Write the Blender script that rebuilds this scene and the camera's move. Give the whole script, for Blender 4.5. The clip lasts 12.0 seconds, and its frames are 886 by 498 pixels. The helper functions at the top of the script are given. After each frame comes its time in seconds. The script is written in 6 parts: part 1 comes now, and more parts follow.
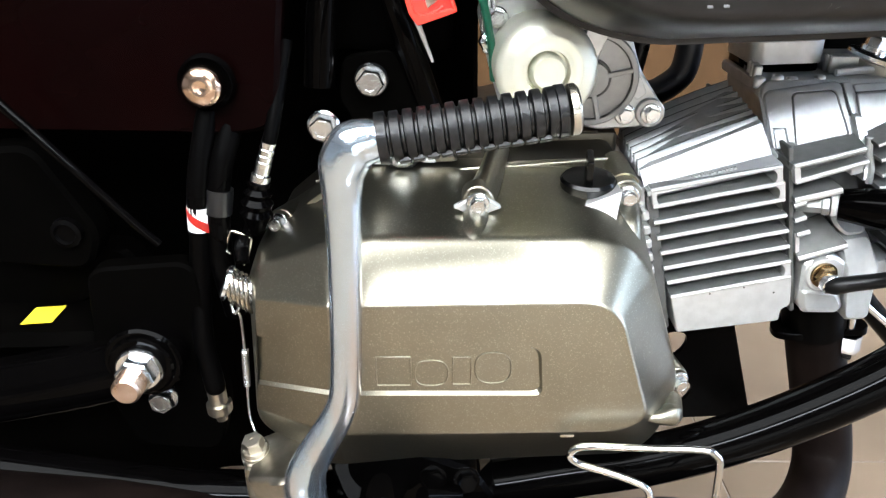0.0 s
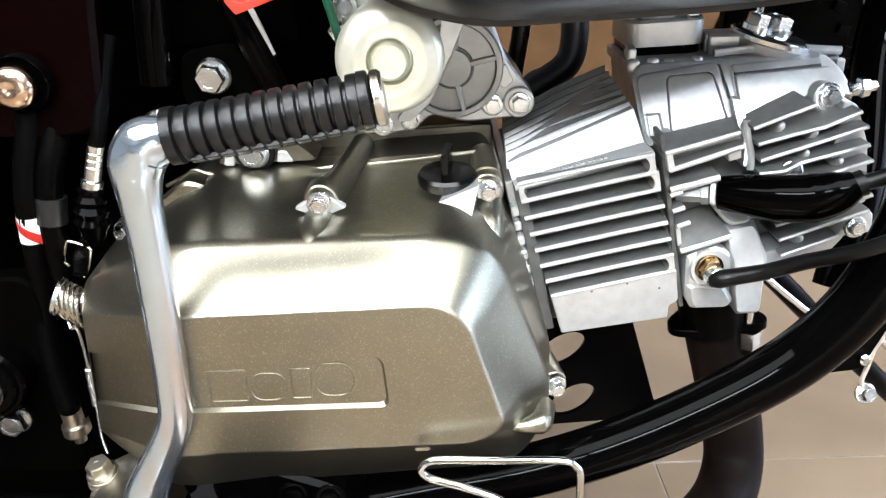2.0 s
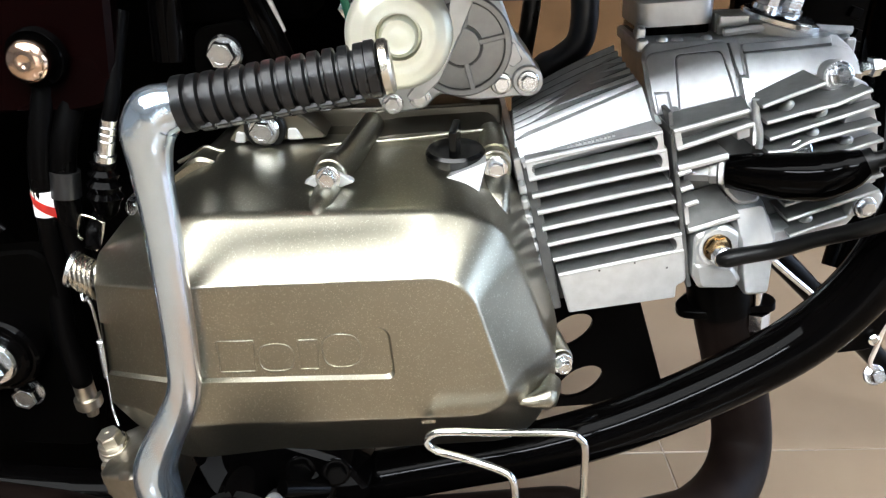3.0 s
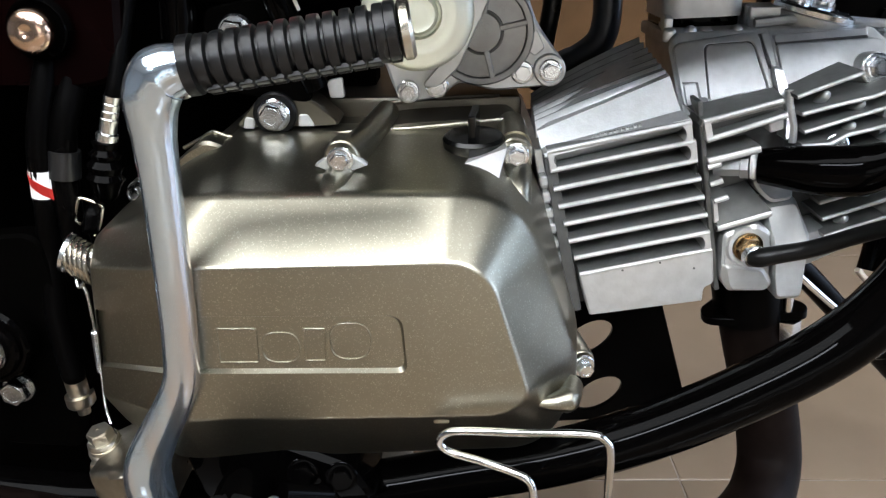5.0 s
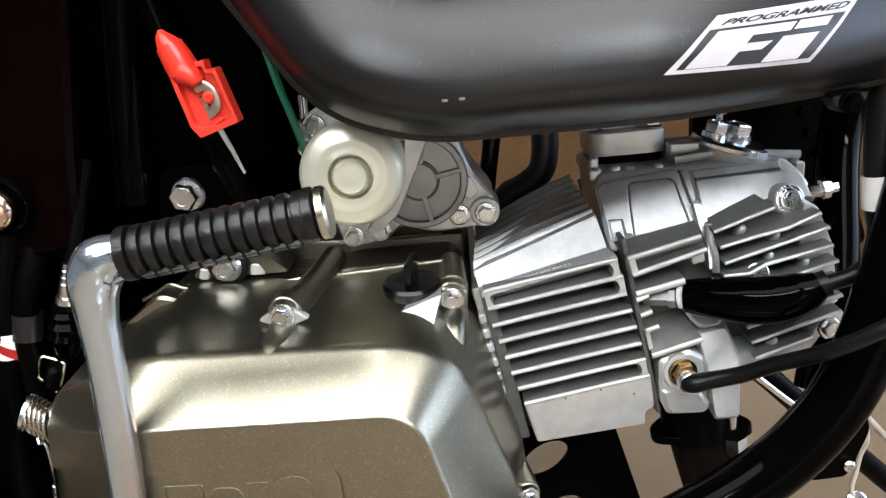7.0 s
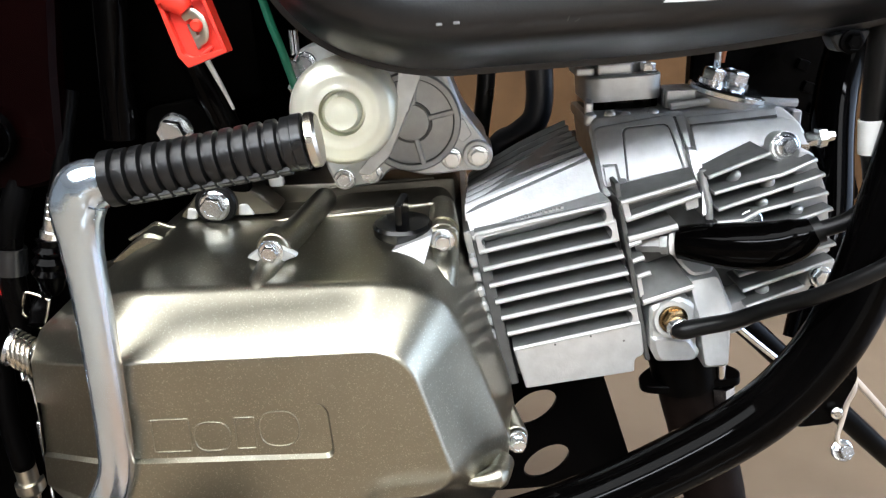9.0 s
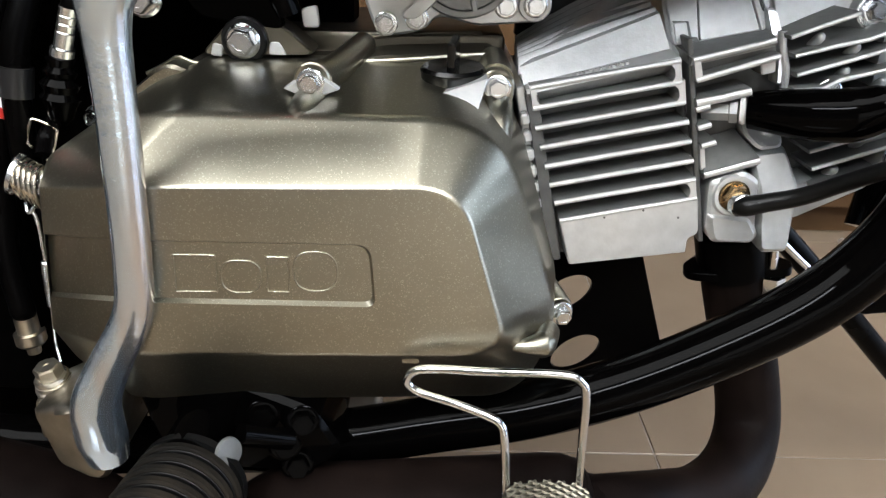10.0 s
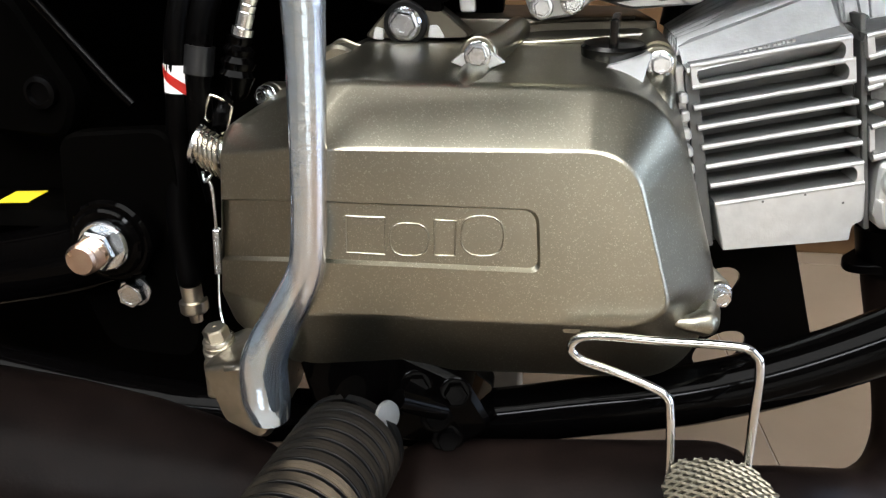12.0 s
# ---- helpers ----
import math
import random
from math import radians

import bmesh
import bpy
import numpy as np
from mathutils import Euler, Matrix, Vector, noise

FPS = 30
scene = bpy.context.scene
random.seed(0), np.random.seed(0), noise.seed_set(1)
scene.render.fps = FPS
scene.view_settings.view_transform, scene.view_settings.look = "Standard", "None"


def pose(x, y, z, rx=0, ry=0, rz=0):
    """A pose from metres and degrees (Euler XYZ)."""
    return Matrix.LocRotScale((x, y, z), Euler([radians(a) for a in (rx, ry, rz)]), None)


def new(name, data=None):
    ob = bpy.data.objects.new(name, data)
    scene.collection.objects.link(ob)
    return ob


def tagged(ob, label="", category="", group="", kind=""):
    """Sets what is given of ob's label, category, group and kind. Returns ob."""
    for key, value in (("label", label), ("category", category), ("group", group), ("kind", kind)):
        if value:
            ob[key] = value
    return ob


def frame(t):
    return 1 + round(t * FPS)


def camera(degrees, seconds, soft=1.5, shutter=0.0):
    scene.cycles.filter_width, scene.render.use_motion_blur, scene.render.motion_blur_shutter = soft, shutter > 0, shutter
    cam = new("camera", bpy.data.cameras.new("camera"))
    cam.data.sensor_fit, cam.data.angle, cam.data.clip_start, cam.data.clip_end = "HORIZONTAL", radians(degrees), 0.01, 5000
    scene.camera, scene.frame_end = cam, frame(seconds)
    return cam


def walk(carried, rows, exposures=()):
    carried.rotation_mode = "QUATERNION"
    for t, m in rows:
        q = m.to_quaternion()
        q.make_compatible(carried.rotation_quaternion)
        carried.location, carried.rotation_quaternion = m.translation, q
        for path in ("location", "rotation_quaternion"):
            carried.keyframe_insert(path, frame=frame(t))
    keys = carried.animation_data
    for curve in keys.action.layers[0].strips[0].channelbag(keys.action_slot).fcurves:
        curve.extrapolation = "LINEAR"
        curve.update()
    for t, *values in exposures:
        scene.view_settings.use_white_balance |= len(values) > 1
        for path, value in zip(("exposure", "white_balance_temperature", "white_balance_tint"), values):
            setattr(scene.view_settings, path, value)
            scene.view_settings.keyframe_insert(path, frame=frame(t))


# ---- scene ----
import collections
cam = camera(60.7, 12.0, 1.3)
METRES, EYE, TILT, LEAN, TURN = 0.38, 0.61, -26.0, 0.0, 0.0
ROWS = [
    (0.0, 0.0, 0.0, 0.0, 0.0, -0.0, -0.0),
    (0.5, 0.1099, 0.056, 0.0182, -0.58, 0.19, 1.45),
    (1.0, 0.1589, 0.0569, 0.0205, -0.6, 0.45, 1.75),
    (1.5, 0.2048, 0.0559, 0.0177, 0.21, 0.41, 2.11),
    (2.0, 0.218, 0.0718, -0.0046, -0.07, 0.2, 1.82),
    (2.5, 0.2249, 0.0629, -0.0166, 0.71, 0.12, 1.84),
    (3.0, 0.2259, 0.0647, -0.0396, 0.95, 0.19, 1.41),
    (5.0, 0.2076, 0.1263, -0.1025, 1.27, 2.93, 0.35),
    (5.5, 0.2508, 0.1137, -0.057, 1.29, 4.98, 2.03),
    (6.0, 0.2792, 0.0903, -0.026, 1.46, 6.75, 3.23),
    (6.5, 0.2981, 0.0672, -0.0025, 2.03, 8.35, 3.02),
    (8.5, 0.3262, 0.0561, -0.0265, 2.12, 8.18, 2.6),
    (9.0, 0.3101, 0.0788, -0.0531, 1.37, 6.35, 1.97),
    (9.5, 0.2755, 0.1335, -0.1137, 0.29, 3.94, 0.6),
    (10.0, 0.2174, 0.1812, -0.1738, -0.21, 2.28, -1.21),
    (10.5, 0.1621, 0.1958, -0.2327, 1.36, 1.94, -2.08),
    (11.0, 0.1304, 0.1856, -0.2577, 3.2, 2.78, -3.05),
    (11.5, 0.1247, 0.1816, -0.2623, 5.16, 3.39, -3.44),
    (12.0, 0.127, 0.1755, -0.2588, 6.25, 4.65, -3.07),
]
walk(cam, [(t, pose(0, 0, EYE, TILT, LEAN, TURN) @ pose(METRES * x, METRES * y, METRES * z, 90 + pitch, roll, yaw)) for t, x, y, z, yaw, pitch, roll in ROWS],
     exposures=[(0.0, -0.5, 6150, 9), (0.5, -0.32, 6250, 9), (2.0, -0.48, 6250, 9), (2.5, -0.42, 6250, 9), (3.0, -0.75, 6250, 9), (5.0, -1.25, 6200, 10), (5.5, -0.6, 6250, 10), (6.5, -1.28, 6500, 10),
                (8.5, -1.05, 6250, 10), (9.0, -0.9, 6250, 10), (9.5, -0.67, 6200, 9), (10.0, -1.2, 6400, 10), (10.5, -1.32, 6450, 10), (11.0, -1.3, 6450, 10), (11.5, -1.08, 6500, 10), (12.0, -1.08, 6500, 10)])

# ---- light ----
world = bpy.data.worlds.new("world")
scene.world = world
world.use_nodes = True
world.node_tree.nodes["Background"].inputs[0].default_value = (0.5, 0.55, 0.6, 1)
world.node_tree.nodes["Background"].inputs[1].default_value = 0.05
LAMP_POWER = 150.0


# ---- materials ----
def material(name, base, rough=0.5, metal=0.0, grain=40.0, vary=0.15, rvary=0.1, bump=0.0, bump_scale=200.0,
             second=None, stain_scale=14.0, coat=0.0, fleck=0.0, random_tint=0.0, spec=0.5, stretch=(1, 1, 1)):
    """A surface with colour and roughness variation at two scales and fine relief."""
    m = bpy.data.materials.new(name)
    m.use_nodes = True
    nt = m.node_tree
    b = nt.nodes["Principled BSDF"]
    co = nt.nodes.new("ShaderNodeTexCoord")
    fine = nt.nodes.new("ShaderNodeTexNoise")
    fine.inputs["Scale"].default_value = grain
    fine.inputs["Detail"].default_value = 5
    wide = nt.nodes.new("ShaderNodeTexNoise")
    wide.inputs["Scale"].default_value = stain_scale
    wide.inputs["Detail"].default_value = 3
    run = nt.nodes.new("ShaderNodeMapping")
    run.inputs["Scale"].default_value = stretch
    nt.links.new(co.outputs["Object"], run.inputs["Vector"])
    for n in (fine, wide):
        nt.links.new(run.outputs["Vector"], n.inputs["Vector"])
    ramp = nt.nodes.new("ShaderNodeMapRange")
    ramp.inputs["From Min"].default_value, ramp.inputs["From Max"].default_value = 0.3, 0.7
    ramp.inputs["To Min"].default_value, ramp.inputs["To Max"].default_value = 1 - vary, 1 + vary
    nt.links.new(fine.outputs["Fac"], ramp.inputs["Value"])
    two = nt.nodes.new("ShaderNodeMix")
    two.data_type = "RGBA"
    two.inputs["A"].default_value = (*base, 1)
    two.inputs["B"].default_value = (*(second or [c * (1 - vary) for c in base]), 1)
    sm = nt.nodes.new("ShaderNodeMapRange")
    sm.inputs["From Min"].default_value, sm.inputs["From Max"].default_value = 0.42, 0.68
    nt.links.new(wide.outputs["Fac"], sm.inputs["Value"])
    nt.links.new(sm.outputs["Result"], two.inputs["Factor"])
    mul = nt.nodes.new("ShaderNodeVectorMath")
    mul.operation = "SCALE"
    nt.links.new(two.outputs["Result"], mul.inputs[0])
    nt.links.new(ramp.outputs["Result"], mul.inputs["Scale"])
    colour = mul.outputs["Vector"]
    if random_tint:
        info = nt.nodes.new("ShaderNodeObjectInfo")
        r2 = nt.nodes.new("ShaderNodeMapRange")
        r2.inputs["To Min"].default_value, r2.inputs["To Max"].default_value = 1 - random_tint, 1 + random_tint
        nt.links.new(info.outputs["Random"], r2.inputs["Value"])
        mul2 = nt.nodes.new("ShaderNodeVectorMath")
        mul2.operation = "SCALE"
        nt.links.new(colour, mul2.inputs[0])
        nt.links.new(r2.outputs["Result"], mul2.inputs["Scale"])
        colour = mul2.outputs["Vector"]
    nt.links.new(colour, b.inputs["Base Color"])
    rr = nt.nodes.new("ShaderNodeMapRange")
    rr.inputs["From Min"].default_value, rr.inputs["From Max"].default_value = 0.3, 0.7
    rr.inputs["To Min"].default_value, rr.inputs["To Max"].default_value = max(0.02, rough - rvary), min(1, rough + rvary)
    nt.links.new(wide.outputs["Fac"], rr.inputs["Value"])
    nt.links.new(rr.outputs["Result"], b.inputs["Roughness"])
    b.inputs["Metallic"].default_value = metal
    b.inputs["Coat Weight"].default_value = coat
    b.inputs["Coat Roughness"].default_value = 0.12
    b.inputs["Specular IOR Level"].default_value = spec
    normal = None
    if bump:
        bn = nt.nodes.new("ShaderNodeTexNoise")
        bn.inputs["Scale"].default_value = bump_scale
        bn.inputs["Detail"].default_value = 4
        nt.links.new(co.outputs["Object"], bn.inputs["Vector"])
        bu = nt.nodes.new("ShaderNodeBump")
        bu.inputs["Strength"].default_value = bump
        bu.inputs["Distance"].default_value = 0.0006
        nt.links.new(bn.outputs["Fac"], bu.inputs["Height"])
        normal = bu
    if fleck:
        v = nt.nodes.new("ShaderNodeTexVoronoi")
        v.inputs["Scale"].default_value = 1900.0
        nt.links.new(co.outputs["Object"], v.inputs["Vector"])
        sep = nt.nodes.new("ShaderNodeSeparateColor")
        nt.links.new(v.outputs["Color"], sep.inputs["Color"])
        power = nt.nodes.new("ShaderNodeMath")
        power.operation = "POWER"
        power.inputs[1].default_value = 13.0
        nt.links.new(sep.outputs["Green"], power.inputs[0])
        grains = nt.nodes.new("ShaderNodeMapRange")
        grains.inputs["To Min"].default_value, grains.inputs["To Max"].default_value = 0.95, 1.5
        nt.links.new(power.outputs["Value"], grains.inputs["Value"])
        glint = nt.nodes.new("ShaderNodeVectorMath")
        glint.operation = "SCALE"
        nt.links.new(colour, glint.inputs[0])
        nt.links.new(grains.outputs["Result"], glint.inputs["Scale"])
        nt.links.new(glint.outputs["Vector"], b.inputs["Base Color"])
        bu = nt.nodes.new("ShaderNodeBump")
        bu.inputs["Strength"].default_value = fleck
        bu.inputs["Distance"].default_value = 0.0003
        nt.links.new(sep.outputs["Red"], bu.inputs["Height"])
        if normal:
            nt.links.new(normal.outputs["Normal"], bu.inputs["Normal"])
        normal = bu
    if normal:
        nt.links.new(normal.outputs["Normal"], b.inputs["Normal"])
    return m


def lamp_material(name, colour, strength):
    m = bpy.data.materials.new(name)
    m.use_nodes = True
    b = m.node_tree.nodes["Principled BSDF"]
    b.inputs["Base Color"].default_value = (0.8, 0.8, 0.8, 1)
    b.inputs["Emission Color"].default_value = (*colour, 1)
    b.inputs["Emission Strength"].default_value = strength
    return m


COVER = material("bronze_metallic_paint", (0.329, 0.310, 0.246), 0.305, 1.0, 60, 0.04, 0.02, 0.03, 700, fleck=0.07, stain_scale=9)
CASE = material("cast_case_paint", (0.15, 0.136, 0.108), 0.42, 1.0, 80, 0.08, 0.06, 0.15, 500)
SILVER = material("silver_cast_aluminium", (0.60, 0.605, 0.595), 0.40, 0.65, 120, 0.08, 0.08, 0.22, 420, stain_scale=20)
# Darker than SILVER: the shade in slots and grooves is put into this colour.
CAST = material("dark_cast_aluminium", (0.13, 0.13, 0.125), 0.55, 0.6, 120, 0.12, 0.08, 0.25, 500)
# As-cast grey, darkened for shade and for the black air box above.
FIN_SIDE = material("shaded_cast_fin_side", (0.27, 0.27, 0.26), 0.5, 0.7, 120, 0.12, 0.08, 0.25, 500)
SILVER_DARK = material("raw_cast_aluminium", (0.36, 0.36, 0.35), 0.5, 0.8, 120, 0.08, 0.08, 0.25, 500)
STARTER = material("cream_zinc_plate", (0.80, 0.79, 0.66), 0.40, 0.55, 50, 0.06, 0.08, 0.05, 300, second=(0.74, 0.75, 0.61), stain_scale=25)
ZINC = material("zinc_plated_steel", (0.74, 0.77, 0.80), 0.2, 1.0, 70, 0.08, 0.08, 0.12, 250, second=(0.62, 0.63, 0.63), stain_scale=30)
LEVER = material("plated_kick_lever", (0.61, 0.73, 0.85), 0.17, 0.95, 70, 0.14, 0.06, 0.35, 160, second=(0.64, 0.56, 0.51), stain_scale=60, stretch=(1, 1, 0.12))
CHROME = material("chrome", (0.60, 0.60, 0.59), 0.09, 1.0, 60, 0.06, 0.05, 0.08, 180)
YELLOW_ZINC = material("yellowish_zinc", (0.56, 0.52, 0.44), 0.28, 1.0, 70, 0.12, 0.08, 0.1, 300)
CLAMP_STEEL = material("olive_plated_steel", (0.30, 0.275, 0.225), 0.34, 1.0, 70, 0.2, 0.1, 0.3, 260, second=(0.22, 0.20, 0.165), stain_scale=45)
CLAMP = material("worn_copper_plate", (0.52, 0.36, 0.27), 0.26, 1.0, 70, 0.15, 0.1, 0.25, 300, second=(0.46, 0.36, 0.30), stain_scale=38)
BRASS = material("brass", (0.30, 0.21, 0.11), 0.25, 1.0, 80, 0.12, 0.08)
GLOSS = material("gloss_black_paint", (0.0008, 0.0007, 0.0007), 0.06, 0.0, 40, 0.2, 0.02, 0.02, 60, spec=0.038)
SHINE = material("shiny_black", (0.002, 0.002, 0.002), 0.16, 0.0, 60, 0.2, 0.04, 0.06, 200, spec=0.35)
BLACK = material("satin_black_metal", (0.0009, 0.0008, 0.0008), 0.34, 0.0, 60, 0.2, 0.1, 0.1, 300, spec=0.028)
PLASTIC = material("matt_black_plastic", (0.0055, 0.0055, 0.0058), 0.38, 0.0, 300, 0.12, 0.06, 0.10, 900, stain_scale=10, spec=0.42)
INNER = material("dull_black_plastic", (0.0008, 0.0007, 0.0006), 0.6, 0.0, 60, 0.2, 0.1, 0.1, 300, spec=0.005)
GRIP = material("worn_grip_rubber", (0.0055, 0.0055, 0.0056), 0.34, 0.0, 90, 0.25, 0.1, 0.3, 260, spec=0.34)
RUBBER = material("black_rubber", (0.004, 0.004, 0.004), 0.36, 0.0, 90, 0.2, 0.1, 0.15, 300, spec=0.2)
DUSTY = material("dusty_rubber", (0.008, 0.0066, 0.005), 0.85, 0.0, 60, 0.35, 0.1, 0.8, 250, second=(0.085, 0.066, 0.045), stain_scale=19, spec=0.06)
HEAT = material("heat_resistant_black", (0.0038, 0.0026, 0.0023), 0.44, 0.0, 70, 0.3, 0.1, 0.2, 400, second=(0.0072, 0.0046, 0.0038), spec=0.03)
MAROON = material("dark_maroon_paint", (0.0018, 0.0003, 0.0003), 0.25, 0.0, 30, 0.15, 0.05, spec=0.04)
RED = material("red_plastic", (0.72, 0.035, 0.018), 0.32, 0.0, 50, 0.08, 0.08, 0.05, 200)
GREEN = material("green_wire", (0.006, 0.10, 0.055), 0.4, 0.0, 60, 0.1, 0.05)
YELLOW = material("yellow_sticker", (0.75, 0.60, 0.03), 0.4, 0.0, 60, 0.08, 0.05)
WHITE = material("white_tape", (0.78, 0.78, 0.76), 0.45, 0.0, 60, 0.06, 0.05)
LABEL_RED = material("red_print", (0.62, 0.03, 0.02), 0.45)
STICKER_BLACK = material("black_print", (0.015, 0.015, 0.016), 0.3)
STICKER_WHITE = material("silver_white_print", (0.50, 0.48, 0.49), 0.45, 0.0, 60, 0.05, 0.05, spec=0.15)
HOSE = material("slate_rubber_hose", (0.016, 0.019, 0.026), 0.45, 0.0, 60, 0.15, 0.08)
PAD = material("grimy_pad_plate", (0.045, 0.040, 0.030), 0.6, 0.3, 90, 0.3, 0.1, 0.3, 300)
DUSTY_DARK = material("dark_rubber_rib", (0.005, 0.0043, 0.0034), 0.75, 0.0, 60, 0.3, 0.1, 0.6, 250, second=(0.014, 0.0112, 0.008), stain_scale=26, spec=0.06)
KNURL = material("dirty_steel_pad", (0.175, 0.162, 0.125), 0.42, 0.85, 90, 0.25, 0.12, 0.3, 300, second=(0.16, 0.14, 0.10), stain_scale=40)
SCUFF = material("scuffed_plastic", (0.055, 0.054, 0.052), 0.6)
CREAM = material("cream_cable", (0.40, 0.34, 0.28), 0.5)
TILE = material("cream_porcelain_tile", (0.215, 0.162, 0.114), 0.09, 0.0, 9, 0.05, 0.04, 0.01, 40, second=(0.19, 0.142, 0.098), stain_scale=3, random_tint=0.04)
GROUT = material("tile_grout", (0.24, 0.19, 0.15), 0.8, 0.0, 60, 0.15)
WALL = material("painted_wall", (0.36, 0.35, 0.34), 0.7, 0.0, 20, 0.05, 0.05, 0.1, 80, stain_scale=1.5)
WOOD = material("brown_laminate", (0.085, 0.046, 0.021), 0.5, 0.0, 12, 0.2, 0.1, stain_scale=4, spec=0.08)
CEILING = material("white_ceiling_paint", (0.6, 0.6, 0.6), 0.8, 0.0, 20, 0.04, 0.04, 0.05, 60, stain_scale=1.5)
FRAME_WHITE = material("white_lamp_frame", (0.75, 0.75, 0.75), 0.4)
DIFFUSER = lamp_material("lamp_diffuser", (0.95, 1.0, 1.05), LAMP_POWER * 0.8)
WIDE_DIFFUSER = lamp_material("wide_lamp_diffuser", (0.985, 0.99, 0.98), LAMP_POWER * 0.118)
DAYLIGHT = lamp_material("daylight", (0.72, 0.9, 1.2), 9.0)
SHOP_GLOW = lamp_material("shop_front_glow", (1.0, 0.98, 0.92), 4.5)


# ---- mesh tools ----
PLACE = {}


def shade(me, angle):
    """Smooth shading below the angle, weighted by the faces' areas, so that flat faces stay flat."""
    limit = math.cos(radians(angle))
    me.shade_smooth()
    around = collections.defaultdict(list)
    faces = [(p.normal.copy(), p.area, tuple(p.vertices)) for p in me.polygons]
    for f in faces:
        for v in f[2]:
            around[v].append(f)
    out = []
    for n, area, vs in faces:
        for v in vs:
            s = Vector((0, 0, 0))
            for m, a, _ in around[v]:
                if m.dot(n) > limit:
                    s += m * a
            out.append(tuple(s.normalized()) if s.length > 1e-14 else tuple(n))
    if out:
        me.normals_split_custom_set(out)


def part(name, bm, mat, parent=None, label="", at=None, angle=35):
    """Links a bmesh (or a mesh that exists) as one object; at is its place in the world."""
    at = at if at is not None else Matrix()
    if isinstance(bm, bpy.types.Mesh):
        me = bm
    else:
        bmesh.ops.recalc_face_normals(bm, faces=bm.faces)
        me = bpy.data.meshes.new(name)
        bm.to_mesh(me)
        bm.free()
        shade(me, angle)
        me.materials.append(mat)
    ob = new(name, me)
    PLACE[ob] = at.copy()
    if parent:
        ob.parent = parent
        ob.matrix_basis = PLACE[parent].inverted() @ at
    else:
        ob.matrix_basis = at
    if label:
        tagged(ob, label)
    return ob


def holder(name, at, parent=None):
    ob = new(name)
    ob.empty_display_size = 0.05
    PLACE[ob] = at.copy()
    if parent:
        ob.parent = parent
        ob.matrix_basis = PLACE[parent].inverted() @ at
    else:
        ob.matrix_basis = at
    return ob


def join(*bms):
    """Several bmeshes into one."""
    out = bmesh.new()
    for b in bms:
        me = bpy.data.meshes.new("piece")
        b.to_mesh(me)
        b.free()
        out.from_mesh(me)
        bpy.data.meshes.remove(me)
    return out


def box(x0, x1, y0, y1, z0, z1, bevel=0.001, seg=2):
    bm = bmesh.new()
    bmesh.ops.create_cube(bm, size=1)
    for v in bm.verts:
        v.co = Vector((x0 + (v.co.x + .5) * (x1 - x0), y0 + (v.co.y + .5) * (y1 - y0), z0 + (v.co.z + .5) * (z1 - z0)))
    if bevel:
        bmesh.ops.bevel(bm, geom=list(bm.edges), offset=bevel, segments=seg, profile=0.5, affect="EDGES")
    return bm


def rounded(corners, radii, n=6):
    """A closed outline in (a, b), its corners rounded; n + 1 points a corner."""
    out, k = [], len(corners)
    for i in range(k):
        p, q, s = (Vector(corners[j % k]) for j in (i - 1, i, i + 1))
        r = radii[i] if isinstance(radii, (list, tuple)) else radii
        d1, d2 = (p - q), (s - q)
        l1, l2 = d1.length, d2.length
        d1, d2 = d1 / l1, d2 / l2
        t = min(r, 0.48 * l1, 0.48 * l2)
        a, c = q + d1 * t, q + d2 * t
        for j in range(n + 1):
            u = j / n
            out.append(tuple(a * (1 - u) ** 2 + q * 2 * u * (1 - u) + c * u * u))
    return out


def loft(rings, cap_first=True, cap_last=True):
    """Rings of the same number of (x, y, z) points, skinned one to the next."""
    bm = bmesh.new()
    vs = [[bm.verts.new(p) for p in ring] for ring in rings]
    n = len(vs[0])
    for a, b in zip(vs, vs[1:]):
        for i in range(n):
            bm.faces.new((a[i], a[(i + 1) % n], b[(i + 1) % n], b[i]))
    if cap_first:
        bm.faces.new(vs[0][::-1])
    if cap_last:
        bm.faces.new(vs[-1])
    return bm


def slab(outline, front, back, lip=0.001):
    """A plate from an (x, z) outline; front and back are y, or functions of x and z that give y. Its front edge is eased."""
    f = front if callable(front) else (lambda x, z: front)
    g = back if callable(back) else (lambda x, z: back)
    cx = sum(p[0] for p in outline) / len(outline)
    cz = sum(p[1] for p in outline) / len(outline)
    ins = []
    for x, z in outline:
        d = math.hypot(x - cx, z - cz) or 1
        ins.append((x + (cx - x) * lip / d, z + (cz - z) * lip / d))
    return loft([[(x, g(x, z), z) for x, z in outline], [(x, f(x, z) + lip, z) for x, z in outline], [(x, f(x, z), z) for x, z in ins]])


def curve(points, steps=8):
    """A smooth run through the points."""
    p = [Vector(q) for q in points]
    p = [2 * p[0] - p[1]] + p + [2 * p[-1] - p[-2]]
    out = []
    for i in range(1, len(p) - 2):
        a, b, c, d = p[i - 1:i + 3]
        for j in range(steps):
            t = j / steps
            out.append(0.5 * (2 * b + (c - a) * t + (2 * a - 5 * b + 4 * c - d) * t * t + (3 * b - a - 3 * c + d) * t ** 3))
    out.append(p[-2])
    return out


